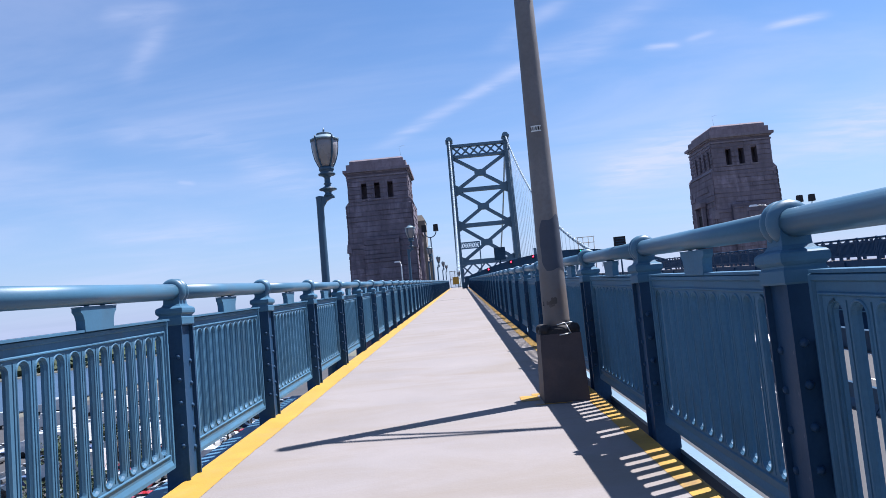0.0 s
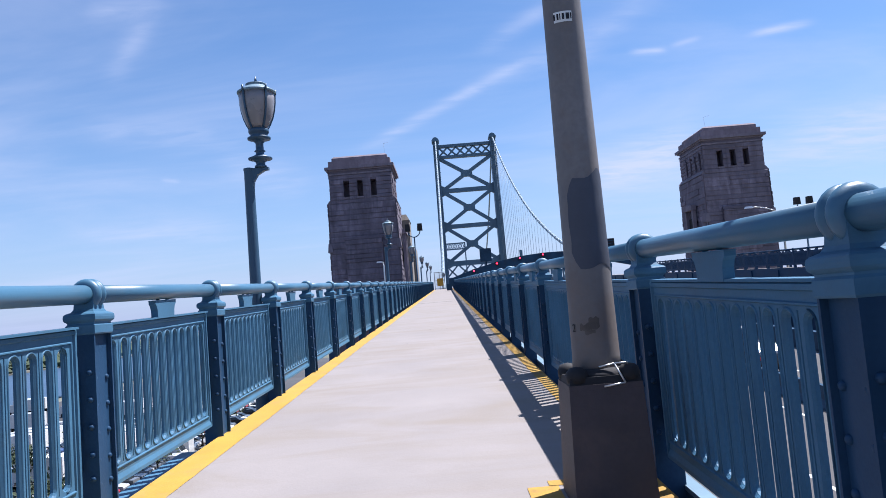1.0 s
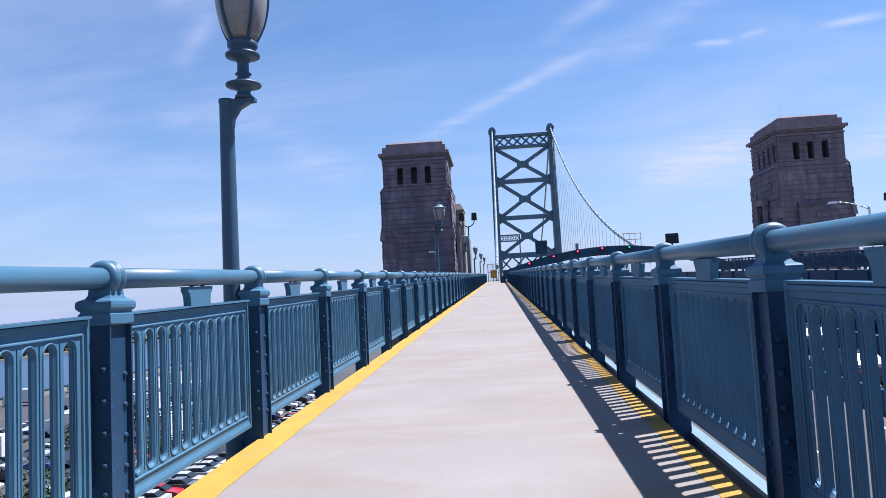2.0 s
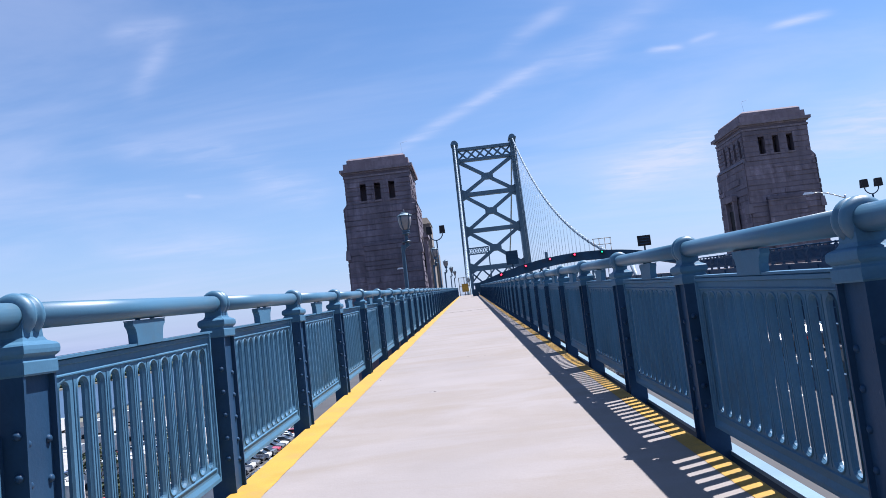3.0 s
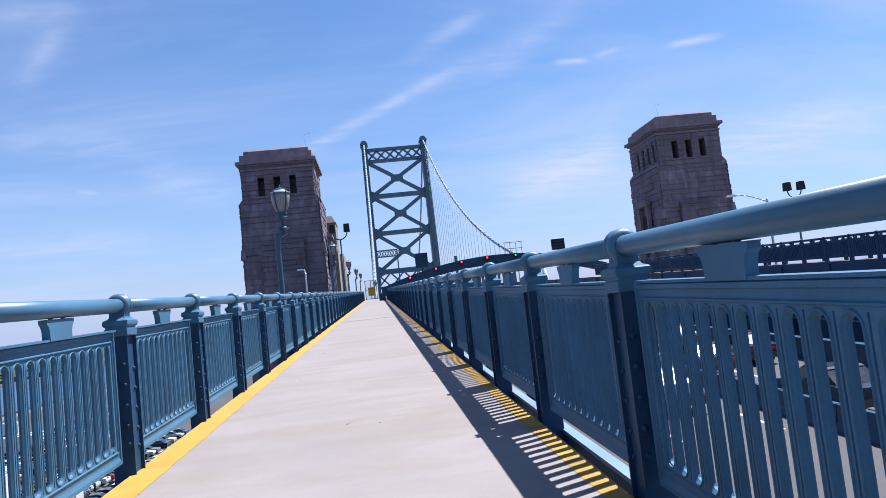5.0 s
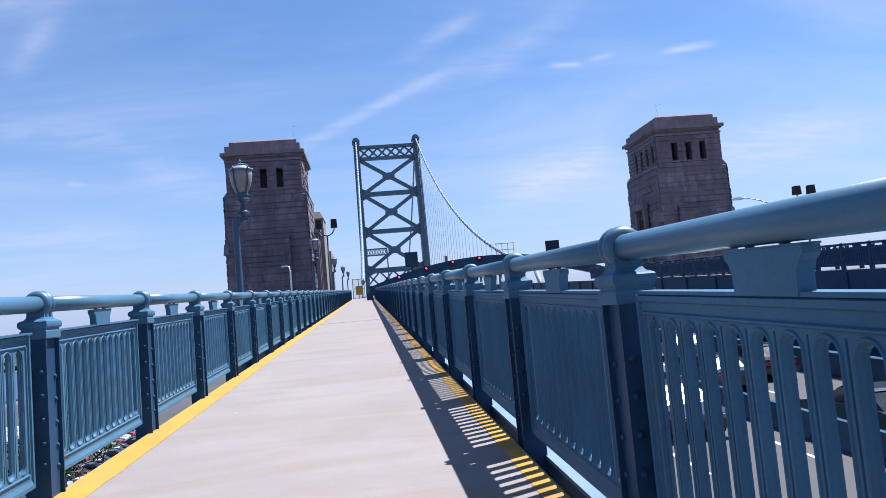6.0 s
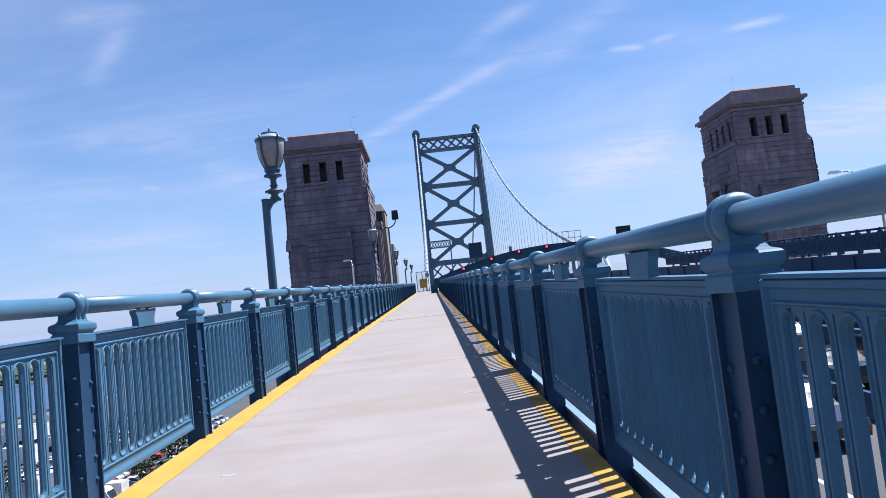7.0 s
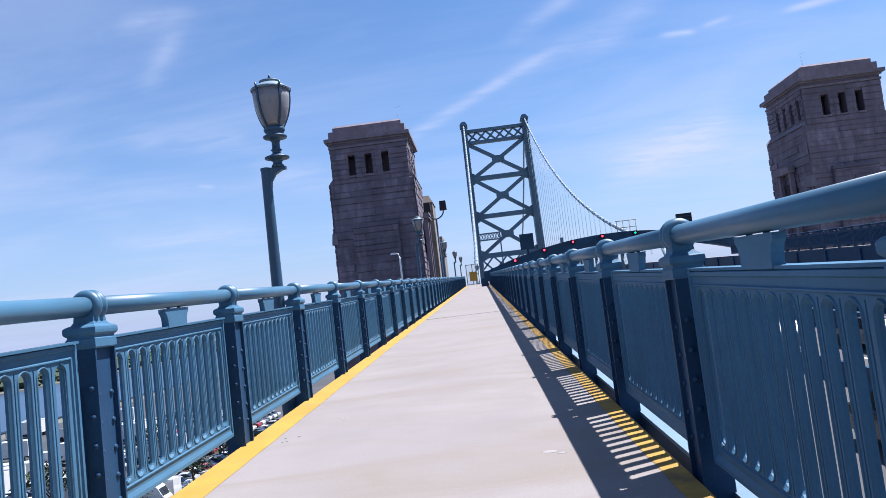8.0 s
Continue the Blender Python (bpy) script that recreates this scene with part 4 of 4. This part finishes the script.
# far open frame beyond the road
s = thing("sign_gantry", (28.97, 157, 2), "bare steel frame of a sign far beyond the road", "sign frame")
for k in range(4):
    b = bmesh.new()
    tube(b, (-1.8 + 1.2 * k, 0, 0), (-1.8 + 1.2 * k, 0, 12.0), 0.07, 0.07, 6)
    part("upright", b, GREYPOLE, s)
for z in (10.6, 11.9):
    b = bmesh.new()
    tube(b, (-2.0, 0, z), (2.0, 0, z), 0.07, 0.07, 6)
    part("rail", b, GREYPOLE, s)


# ---- walkway lamps ----
def walkway_lamp():
    t = thing("walkway_lamp", (0, 0, 0), "blue iron lamp post with a frosted urn lantern", "street lamp", "lamps along the walkway")
    b = bmesh.new()
    lathe(b, [(0.085, -0.9), (0.085, 0.2), (0.075, 0.3), (0.062, 2.4), (0.060, 2.80), (0.066, 2.83), (0.066, 2.85), (0.03, 2.86)], 18, (-0.155, 0, 0))
    part("post", b, LAMPIRON, t)
    b = bmesh.new()
    prism(b, [(-0.20, 2.845), (-0.20, 2.78), (-0.10, 2.60), (-0.09, 2.68), (-0.04, 2.76), (0.05, 2.81), (0.10, 2.815), (0.10, 2.848)], -0.035, 0.035, lambda u, v, d: (u, d, v))
    soften(b, 0.008)
    part("bracket", b, LAMPIRON, t)
    b = bmesh.new()
    lathe(b, [(0.075, 2.849), (0.075, 2.87), (0.055, 2.89), (0.06, 2.92), (0.10, 2.945), (0.148, 2.955), (0.150, 2.972), (0.09, 2.995), (0.052, 3.02), (0.050, 3.045), (0.072, 3.06),
              (0.050, 3.078), (0.048, 3.16), (0.08, 3.195), (0.142, 3.21), (0.146, 3.232), (0.10, 3.255), (0.115, 3.28), (0.128, 3.30), (0.128, 3.33), (0.11, 3.345)], 22)
    part("baluster", b, LAMPIRON, t)
    b = bmesh.new()
    lathe(b, [(0.105, 3.346), (0.140, 3.40), (0.178, 3.49), (0.204, 3.59), (0.218, 3.69), (0.222, 3.80)], 22)
    shade = part("lantern_glass", b, FROST, t, "frosted urn shaped lantern glass")
    prof = [(0.116, 3.34), (0.150, 3.40), (0.188, 3.49), (0.214, 3.59), (0.228, 3.69), (0.234, 3.82)]
    for k in range(5):
        b = bmesh.new()
        a = 2 * math.pi * (k + 0.35) / 5
        pts = [Vector((r * math.cos(a), r * math.sin(a), z)) for r, z in prof]
        for p, q in zip(pts, pts[1:]):
            beam(b, p, q, 0.022, 0.016, (math.cos(a), math.sin(a), 0))
        tube(b, pts[-1] - Vector((0, 0, 0.02)), pts[-1] + Vector((0.012 * math.cos(a), 0.012 * math.sin(a), 0.045)), 0.018, 0.012, 6)
        part("rib", b, LAMPIRON, shade)
    b = bmesh.new()
    lathe(b, [(0.225, 3.80), (0.24, 3.805), (0.24, 3.825), (0.20, 3.845), (0.16, 3.875), (0.125, 3.895), (0.12, 3.91), (0.13, 3.915), (0.13, 3.925), (0.06, 3.945), (0.02, 3.95)], 22)
    part("lid", b, LITPALE, t)
    b = bmesh.new()
    lathe(b, [(0.02, 3.945), (0.014, 3.96), (0.018, 3.975), (0.006, 4.03)], 8)
    part("finial", b, LAMPIRON, t)
    return t


lamp = walkway_lamp()
for k in range(-1, 6):
    y = 6.79 + 20.58 * k
    m = Matrix.Translation((-2.045, y, S * y))
    if k == -1:
        lamp.matrix_basis = m
    else:
        copy_thing(lamp, m)

# ---- road light standing on the walkway ----
PX, PY = 0.941, 1.84
pz = S * PY
light = thing("road_light", (PX, PY, pz), "weathered grey light pole with a repainted band on a plinth", "street light")
b = bmesh.new()
taper(b, -0.213, 0.213, -0.213, 0.213, -0.012, 0.628, 0.022, 0.022)
soften(b, 0.034, 3)
plinth = part("plinth", b, BOXPAINT, light, "dark brown grey painted square plinth")
b = bmesh.new()
taper(b, -0.192, 0.192, -0.192, 0.192, 0.60, 0.666, 0.012, 0.012)
soften(b, 0.02, 2)
lathe(b, [(0.175, 0.65), (0.172, 0.675), (0.150, 0.698), (0.120, 0.706)], 24)
part("shoe", b, BLACKPLASTIC, light, "dark cast pole shoe")
for x in (-0.138, 0.138):
    for y in (-0.138, 0.138):
        b = bmesh.new()
        lathe(b, [(0.056, 0.64), (0.058, 0.675), (0.050, 0.700), (0.034, 0.716), (0.004, 0.722)], 14, (x, y, 0))
        part("bolt_cap", b, BLACKPLASTIC, light)
PROF = lambda z: 0.136 - 0.0108 * z if z < 4.5 else 0.085
b = bmesh.new()
lathe(b, [(PROF(0.7) + 0.006, 0.66), (PROF(0.76), 0.76), (PROF(2.0), 2.0), (PROF(3.5), 3.5), (PROF(5.5), 5.5), (0.05, 5.53), (0.02, 5.55)], 28)
pole = part("pole", b, GREYPOLE, light)
def pole_patch(bm, a0, a1, z0, z1, rag, off, seed, steps=14):
    """A ragged patch of paint lying on the pole between two bearings and two heights."""
    grid = []
    for i in range(steps + 1):
        f = i / steps
        a = radians(a0 + (a1 - a0) * f)
        w = rag * noise.noise(Vector((f * 3.1, seed, 0.3)))
        w2 = rag * noise.noise(Vector((f * 3.7, seed, 5.3)))
        edge = 0.35 * (z1 - z0) * max(0, abs(2 * f - 1) - 0.75) * 2
        col = []
        for j in range(7):
            z = (z0 + w + edge) + ((z1 + w2 - edge) - (z0 + w + edge)) * j / 6
            r = PROF(z) + off
            aa = a + radians(4) * noise.noise(Vector((z * 9, seed, f)))
            col.append(bm.verts.new((r * math.cos(aa), r * math.sin(aa), z)))
        grid.append(col)
    for p, q in zip(grid, grid[1:]):
        for j in range(6):
            fc = bm.faces.new((p[j], q[j], q[j + 1], p[j + 1]))
            fc.smooth = True


b = bmesh.new()
pole_patch(b, -138, 5, 1.24, 1.74, 0.05, 0.0018, 2.0)
part("painted_band", b, POLEBAND, pole, "blue grey touch up paint")
b = bmesh.new()
for k in range(9):
    a0, a1 = radians(-128 + 6 * k), radians(-128 + 6 * (k + 1))
    r = PROF(2.63) + 0.002
    v = [b.verts.new((r * math.cos(a), r * math.sin(a), z)) for a, z in ((a0, 2.60), (a1, 2.60), (a1, 2.66), (a0, 2.66))]
    b.faces.new(v)
sticker = part("sticker", b, WHITEPAINT, pole, "small white sticker")
b = bmesh.new()
for k, (lo, hi) in enumerate(((0, 0.8), (1.6, 2.5), (3.0, 3.4), (4.2, 5.2), (6.0, 7.6), (8.1, 8.7))):
    r = PROF(2.63) + 0.0045
    a0, a1 = radians(-128 + 6 * lo), radians(-128 + 6 * hi)
    v = [b.verts.new((r * math.cos(a), r * math.sin(a), z)) for a, z in ((a0, 2.613), (a1, 2.613), (a1, 2.648), (a0, 2.648))]
    b.faces.new(v)
part("marking", b, BLACKPLASTIC, sticker)
for a0, a1, z0, z1, seed in ((-134, -108, 0.905, 0.940, 4.0), (-110, -84, 0.910, 0.975, 6.0), (-122, -96, 0.885, 0.908, 9.0)):
    b = bmesh.new()
    pole_patch(b, a0, a1, z0, z1, 0.012, 0.0015, seed, 14)
    part("rust_mark", b, RUST, pole)
figure = bpy.data.curves.new("painted_figure", "FONT")
figure.body = "2"
figure.size = 0.06
figure.extrude = 0.0008
figure.materials.append(BLACKPLASTIC)
fo = new("painted_figure", figure)
fo.parent = pole
ang = radians(-160)
fo.matrix_basis = Matrix.Translation(((PROF(1.0) + 0.003) * math.cos(ang), (PROF(1.0) + 0.003) * math.sin(ang), 0.90)) @ Matrix.Rotation(ang + radians(90), 4, "Z") @ Matrix.Rotation(radians(90), 4, "X")
tagged(fo, "small black painted figure")
# wire seal hooked over the shoe
b = bmesh.new()
for p, q in (((-0.01, -0.198, 0.615), (0.10, -0.198, 0.628)), ((0.10, -0.198, 0.628), (0.06, -0.155, 0.726)), ((0.06, -0.155, 0.726), (0.13, -0.17, 0.728)), ((0.06, -0.155, 0.726), (-0.02, -0.15, 0.712))):
    tube(b, p, q, 0.005, 0.005, 6)
part("wire_seal", b, ALU, light, "bright bent wire")
# twin mast arm and lamp head over the road
for name, za, zb, bow in (("mast_arm", 4.25, 5.62, 0.16), ("mast_arm", 5.05, 5.66, 0.05)):
    b = bmesh.new()
    pts = []
    for k in range(9):
        f = k / 8
        pts.append(Vector((f * 2.6, -0.1 * f, za + (zb - za) * f + bow * math.sin(math.pi * f))))
    for p, q in zip(pts, pts[1:]):
        tube(b, p, q, 0.032, 0.032, 8)
    part(name, b, GREYPOLE, light)
b = bmesh.new()
taper(b, 2.45, 3.25, -0.26, 0.06, 5.60, 5.74, 0.12, 0.06)
soften(b, 0.03)
part("lamp_head", b, GREYPOLE, light)


# ---- twin floodlight posts ----
def floodlight(at, height, k, label):
    t = thing("floodlight_post", at, label, "floodlight", "twin floodlight posts")
    b = bmesh.new()
    lathe(b, [(0.11, 0.0), (0.10, 0.5), (0.07, height - 1.0 * k)], 12)
    part("post", b, DARKSTEEL, t)
    for sx in (-1, 1):
        b = bmesh.new()
        pts = [Vector((sx * 0.57 * k * math.sin(f * math.pi / 2), 0, height + k * (-1.05 + 0.12 * f + 0.45 * (1 - math.cos(f * math.pi / 2))))) for f in (0, 0.25, 0.5, 0.75, 1.0)]
        for p, q in zip(pts, pts[1:]):
            tube(b, p, q, 0.045 * k, 0.045 * k, 8)
        part("arm", b, DARKSTEEL, t)
        b = bmesh.new()
        x = sx * 0.57 * k
        taper(b, x - 0.25 * k, x + 0.25 * k, -0.26 * k, 0.22 * k, height - 0.45 * k, height + 0.2 * k, 0.03 * k, 0.03 * k)
        soften(b, 0.05)
        head = part("lamp_head", b, BLACKPLASTIC, t)
        b = bmesh.new()
        for n in range(4):
            box(b, x - 0.18 * k, x + 0.18 * k, 0.22 * k, 0.27 * k, height + k * (-0.35 + 0.13 * n), height + k * (-0.30 + 0.13 * n))
        part("cooling_fin", b, BLACKPLASTIC, head)
    return t


floodlight((-3.28, 86.0, S * 86.0 - 0.6), 9.0, 1.32, "dark twin floodlight post outside the walkway railing")
floodlight((33.25, 63.0, -2.0), 10.3, 1.0, "dark twin floodlight post across the road")

# cobra head road lights
def cobra(at, height, reach, label):
    t = thing("road_lamp", at, label, "street light", "curved road lamps")
    b = bmesh.new()
    lathe(b, [(0.12, 0), (0.09, height - 0.5), (0.07, height - 0.3)], 10)
    part("post", b, ALU, t)
    b = bmesh.new()
    pts = [Vector((reach * f, 0, height - 0.6 + 0.75 * math.sin(f * math.pi / 2))) for f in (0, 0.2, 0.4, 0.6, 0.8, 1.0)]
    for p, q in zip(pts, pts[1:]):
        tube(b, p, q, 0.05, 0.05, 8)
    part("arm", b, ALU, t)
    b = bmesh.new()
    x = reach
    taper(b, min(x, x + math.copysign(0.8, reach)), max(x, x + math.copysign(0.8, reach)), -0.17, 0.17, height + 0.05, height + 0.24, 0.12, 0.06)
    soften(b, 0.03)
    part("lamp_head", b, ALU, t)
    return t


cobra((32.2, 65.2, -2.5), 10.5, -2.6, "curved aluminium road lamp across the road")
cobra((-7.8, 92.0, GROUND), 25.6, -0.15, "short pale lamp before the stone pylon")

# ---- gate at the top of the walkway ----
ge = thing("walkway_gate", (-0.9, 121.0, S * 121), "steel mesh gate with a yellow panel at the walkway's end", "gate")
for x in (-0.85, 0.0, 0.85):
    b = bmesh.new()
    box(b, x - 0.05, x + 0.05, -0.05, 0.05, 0, 3.0)
    part("post", b, GREYPOLE, ge)
for z in (0.1, 1.5, 2.9):
    b = bmesh.new()
    box(b, -0.8, -0.05, -0.03, 0.03, z, z + 0.07)
    box(b, 0.05, 0.8, -0.03, 0.03, z, z + 0.07)
    part("rail", b, GREYPOLE, ge)
b = bmesh.new()
for k in range(17):
    x = -0.8 + 0.1 * k
    tube(b, (x, 0, 0.1), (x, 0, 2.95), 0.008, 0.008, 5)
part("mesh_wires", b, GREYPOLE, ge)
b = bmesh.new()
box(b, -0.45, 0.62, -0.10, -0.06, 0.6, 1.9)
soften(b, 0.01)
part("panel", b, YELLOW, ge, "faded yellow panel")


# ---- vehicles ----
def car(paint, label, group, van=False, lamps=True):
    t = thing("delivery_van" if van else "car", (0, 0, 0), label, "van" if van else "car", group)
    b = bmesh.new()
    if van:
        o = [(-2.9, 0.35), (2.7, 0.35), (2.75, 0.95), (2.45, 1.25), (1.9, 2.2), (1.5, 2.55), (-2.9, 2.6)]
        w = 1.0
    else:
        o = [(-2.15, 0.35), (2.15, 0.35), (2.2, 0.62), (2.1, 0.78), (1.05, 0.95), (-1.55, 1.0), (-2.15, 0.95), (-2.22, 0.6)]
        w = 0.88
    prism(b, o, -w, w, lambda u, v, d: (d, u, v))
    soften(b, 0.06, 2)
    body = part("body", b, paint, t)
    b = bmesh.new()
    if van:
        prism(b, [(1.98, 1.45), (2.44, 1.30), (1.98, 2.14)], -0.88, 0.88, lambda u, v, d: (d, u + 0.02, v))
        part("windscreen", b, CARGLASS, t)
    else:
        o = [(1.0, 0.952), (0.30, 1.40), (-0.95, 1.42), (-1.6, 1.002)]
        prism(b, o, -0.76, 0.76, lambda u, v, d: (d * (1 - 0.25 * (v - 0.95)), u, v))
        cab = part("cabin_glass", b, CARGLASS, t)
        b = bmesh.new()
        prism(b, [(0.28, 1.405), (0.18, 1.455), (-0.85, 1.475), (-1.0, 1.425)], -0.66, 0.66, lambda u, v, d: (d, u, v))
        soften(b, 0.015)
        part("roof", b, paint, cab)
    wheel = bmesh.new()
    lathe(wheel, [(0.20, -0.11), (0.31, -0.10), (0.33, -0.06), (0.33, 0.06), (0.31, 0.10), (0.20, 0.11)], 14, (0, 0, 0), "y")
    bmesh.ops.rotate(wheel, verts=wheel.verts, matrix=Matrix.Rotation(radians(90), 3, "Z"))
    wm = mesh_of("wheel", wheel, TYRE)
    for x in (-w + 0.08, w - 0.08):
        for y in ((-1.9, 1.75) if van else (-1.35, 1.38)):
            part("wheel", wm, TYRE, t, "", (x, y, 0.33))
    if lamps and not van:
        for x in (-0.6, 0.6):
            b = bmesh.new()
            box(b, x - 0.17, x + 0.17, 2.13, 2.215, 0.64, 0.76)
            part("headlight", b, FROST, t)
            b = bmesh.new()
            box(b, x - 0.17, x + 0.17, -2.235, -2.15, 0.70, 0.84)
            part("tail_light", b, CARPAINT[3], t)
    return t


NAMES = ("white", "silver", "black", "dark red", "dark blue", "grey")
models = [car(CARPAINT[k], NAMES[k] + " car parked on the car park below", "parked cars", False, False) for k in range(6)]
road_models = {}
van = car(CARPAINT[0], "white delivery van parked on the car park below", "parked vans", True)
rng = random.Random(11)
used = set()
placed = 0
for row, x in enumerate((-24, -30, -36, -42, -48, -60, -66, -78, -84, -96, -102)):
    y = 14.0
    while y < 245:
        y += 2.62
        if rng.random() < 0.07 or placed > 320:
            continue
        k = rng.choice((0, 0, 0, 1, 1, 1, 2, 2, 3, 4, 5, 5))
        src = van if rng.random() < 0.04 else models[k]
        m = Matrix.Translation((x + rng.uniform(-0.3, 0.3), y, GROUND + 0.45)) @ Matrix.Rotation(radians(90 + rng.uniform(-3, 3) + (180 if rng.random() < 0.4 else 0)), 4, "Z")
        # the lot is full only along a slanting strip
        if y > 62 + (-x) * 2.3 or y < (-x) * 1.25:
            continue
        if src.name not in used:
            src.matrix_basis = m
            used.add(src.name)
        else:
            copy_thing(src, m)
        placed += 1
for x, y, k, turn in ((10.2, 76.0, 3, 180), (7.0, 52.0, 5, 180), (7.0, 40.0, 2, 180), (10.2, 58.0, 1, 180), (14.6, 33.0, 2, 0), (14.7, 43.0, 2, 0), (17.8, 53.0, 5, 0),
                      (10.2, 36.5, 2, 180), (7.1, 62.0, 2, 180), (14.7, 66.0, 1, 0), (17.8, 74.0, 4, 0), (17.8, 45.0, 2, 0), (14.6, 56.0, 5, 0)):
    if k not in road_models:
        c = road_models[k] = car(CARPAINT[k], "", "cars on the road")
        first_of_kind = True
    else:
        first_of_kind = False
    m = Matrix.Translation((x, y, RZ + S * y)) @ Matrix.Rotation(math.atan(S), 4, "X") @ Matrix.Rotation(radians(turn), 4, "Z")
    if first_of_kind:
        c.matrix_basis = m
    else:
        c = copy_thing(road_models[k], m)
    tagged(c, NAMES[k] + " car on the grey bridge roadway", "car", "cars on the road")

# white lorries along the far side of the car park
def box_truck():
    t = thing("box_truck", (0, 0, 0), "tall white box lorry parked on the car park below", "lorry", "parked box lorries")
    b = bmesh.new()
    box(b, -1.25, 1.25, -4.2, 2.2, 0.95, 3.75)
    soften(b, 0.05)
    part("cargo_box", b, CARPAINT[0], t)
    b = bmesh.new()
    prism(b, [(2.3, 0.5), (4.2, 0.5), (4.25, 1.5), (3.9, 1.7), (3.55, 2.65), (2.3, 2.75)], -1.1, 1.1, lambda u, v, d: (d, u, v))
    soften(b, 0.07)
    cab = part("cab", b, CARPAINT[0], t)
    b = bmesh.new()
    prism(b, [(3.93, 1.72), (3.62, 2.55), (3.66, 2.57), (3.98, 1.74)], -0.98, 0.98, lambda u, v, d: (d, u, v))
    part("windscreen", b, CARGLASS, cab)
    b = bmesh.new()
    box(b, -0.5, 0.5, -4.1, 3.9, 0.6, 0.949)
    part("chassis", b, TYRE, t)
    wheel = bmesh.new()
    lathe(wheel, [(0.25, -0.15), (0.46, -0.13), (0.48, -0.08), (0.48, 0.08), (0.46, 0.13), (0.25, 0.15)], 14, (0, 0, 0), "y")
    bmesh.ops.rotate(wheel, verts=wheel.verts, matrix=Matrix.Rotation(radians(90), 3, "Z"))
    wm = mesh_of("wheel", wheel, TYRE)
    for x in (-1.05, 1.05):
        for y in (-2.9, 3.1):
            part("wheel", wm, TYRE, t, "", (x, y, 0.48))
    return t


lorry = box_truck()
first = True
for x, ys in ((-54.5, (92, 108, 111.6, 134)), (-72.5, (96, 116, 119.6, 123.2, 140, 158, 161.6)), (-90.5, (110, 113.6, 150, 172, 175.6, 190)), (-111, (130, 133.6, 160, 185, 188.6))):
    for y in ys:
        m = Matrix.Translation((x, y, GROUND + 0.45)) @ Matrix.Rotation(radians(88), 4, "Z")
        if first:
            lorry.matrix_basis = m
            first = False
        else:
            copy_thing(lorry, m)

# small trees on the strips between the rows
def tree(seed, height):
    rr = random.Random(seed)
    t = thing("tree", (0, 0, 0), "small dense dark green tree between parked cars", "tree", "trees on the car park")
    b = bmesh.new()
    tube(b, (0, 0, -0.1), (0.06, 0.03, height * 0.45), 0.16, 0.10, 8)
    tips = []
    for k in range(7):
        a = k * 2.4 + rr.uniform(-0.4, 0.4)
        base = Vector((0.05, 0.03, height * rr.uniform(0.28, 0.45)))
        tip = Vector((math.cos(a) * height * rr.uniform(0.18, 0.34), math.sin(a) * height * rr.uniform(0.18, 0.34), height * rr.uniform(0.55, 0.92)))
        tube(b, base, tip, 0.07, 0.025, 6)
        tips.append(tip)
    tips.append(Vector((0, 0, height * 0.9)))
    part("trunk", b, BARK, t)
    b = bmesh.new()
    for tip in tips:
        for k in range(70):
            c = tip + Vector((rr.gauss(0, 0.62), rr.gauss(0, 0.62), rr.gauss(0, 0.48)))
            n = Vector((rr.uniform(-1, 1), rr.uniform(-1, 1), rr.uniform(0.2, 1))).normalized()
            e = n.orthogonal().normalized() * rr.uniform(0.16, 0.34)
            f = n.cross(e)
            b.faces.new([b.verts.new(c + e), b.verts.new(c + f * 0.6 + n * 0.05), b.verts.new(c - e), b.verts.new(c - f * 0.6 + n * 0.05)])
    tagged(part("crown", b, LEAF, t), kind="stuff")
    return t


rng = random.Random(8)
saplings = [tree(31, 6.2), tree(47, 5.2)]
standing = set()
for x, ys in ((-39, (58, 66, 79, 92, 110, 124)), (-17.5, (33, 52)), (-54, (88, 104, 130, 151))):
    for y in ys:
        src = rng.choice(saplings)
        m = Matrix.Translation((x + rng.uniform(-0.7, 0.7), y, GROUND + 0.45)) @ Matrix.Rotation(rng.uniform(0, 6.28), 4, "Z")
        if src.name in standing:
            copy_thing(src, m)
        else:
            src.matrix_basis = m
            standing.add(src.name)

# ---- far bank ----
bm = bmesh.new()
rng = random.Random(21)
for k in range(900):
    y = rng.uniform(-100, 1700)
    x = -256 + rng.uniform(-34, 0)
    h = rng.uniform(4, 9)
    for j in range(5):
        c = Vector((x + rng.uniform(-6, 6), y + rng.uniform(-8, 8), GROUND + 1 + h * rng.uniform(0.2, 1.0)))
        r = rng.uniform(2.0, 4.5)
        vs = [bm.verts.new(c + Vector((r * a * rng.uniform(0.7, 1.3), r * b2 * rng.uniform(0.7, 1.3), r * cc * rng.uniform(0.6, 1.1)))) for a, b2, cc in
              ((1, 0, 0), (0, 1, 0), (-1, 0, 0), (0, -1, 0), (0, 0, 1), (0, 0, -1))]
        for f in ((0, 1, 4), (1, 2, 4), (2, 3, 4), (3, 0, 4), (1, 0, 5), (2, 1, 5), (3, 2, 5), (0, 3, 5)):
            bm.faces.new([vs[i] for i in f])
tagged(part("far_woods", bm, LEAF), "dark green woods on the far river bank", "woods", "", "stuff")
bm = bmesh.new()
box(bm, -2400, -250, -900, 2600, GROUND + 0.3, GROUND + 1.6)
structure("far_bank", bm, LAND, "low far bank of the river", "river bank")
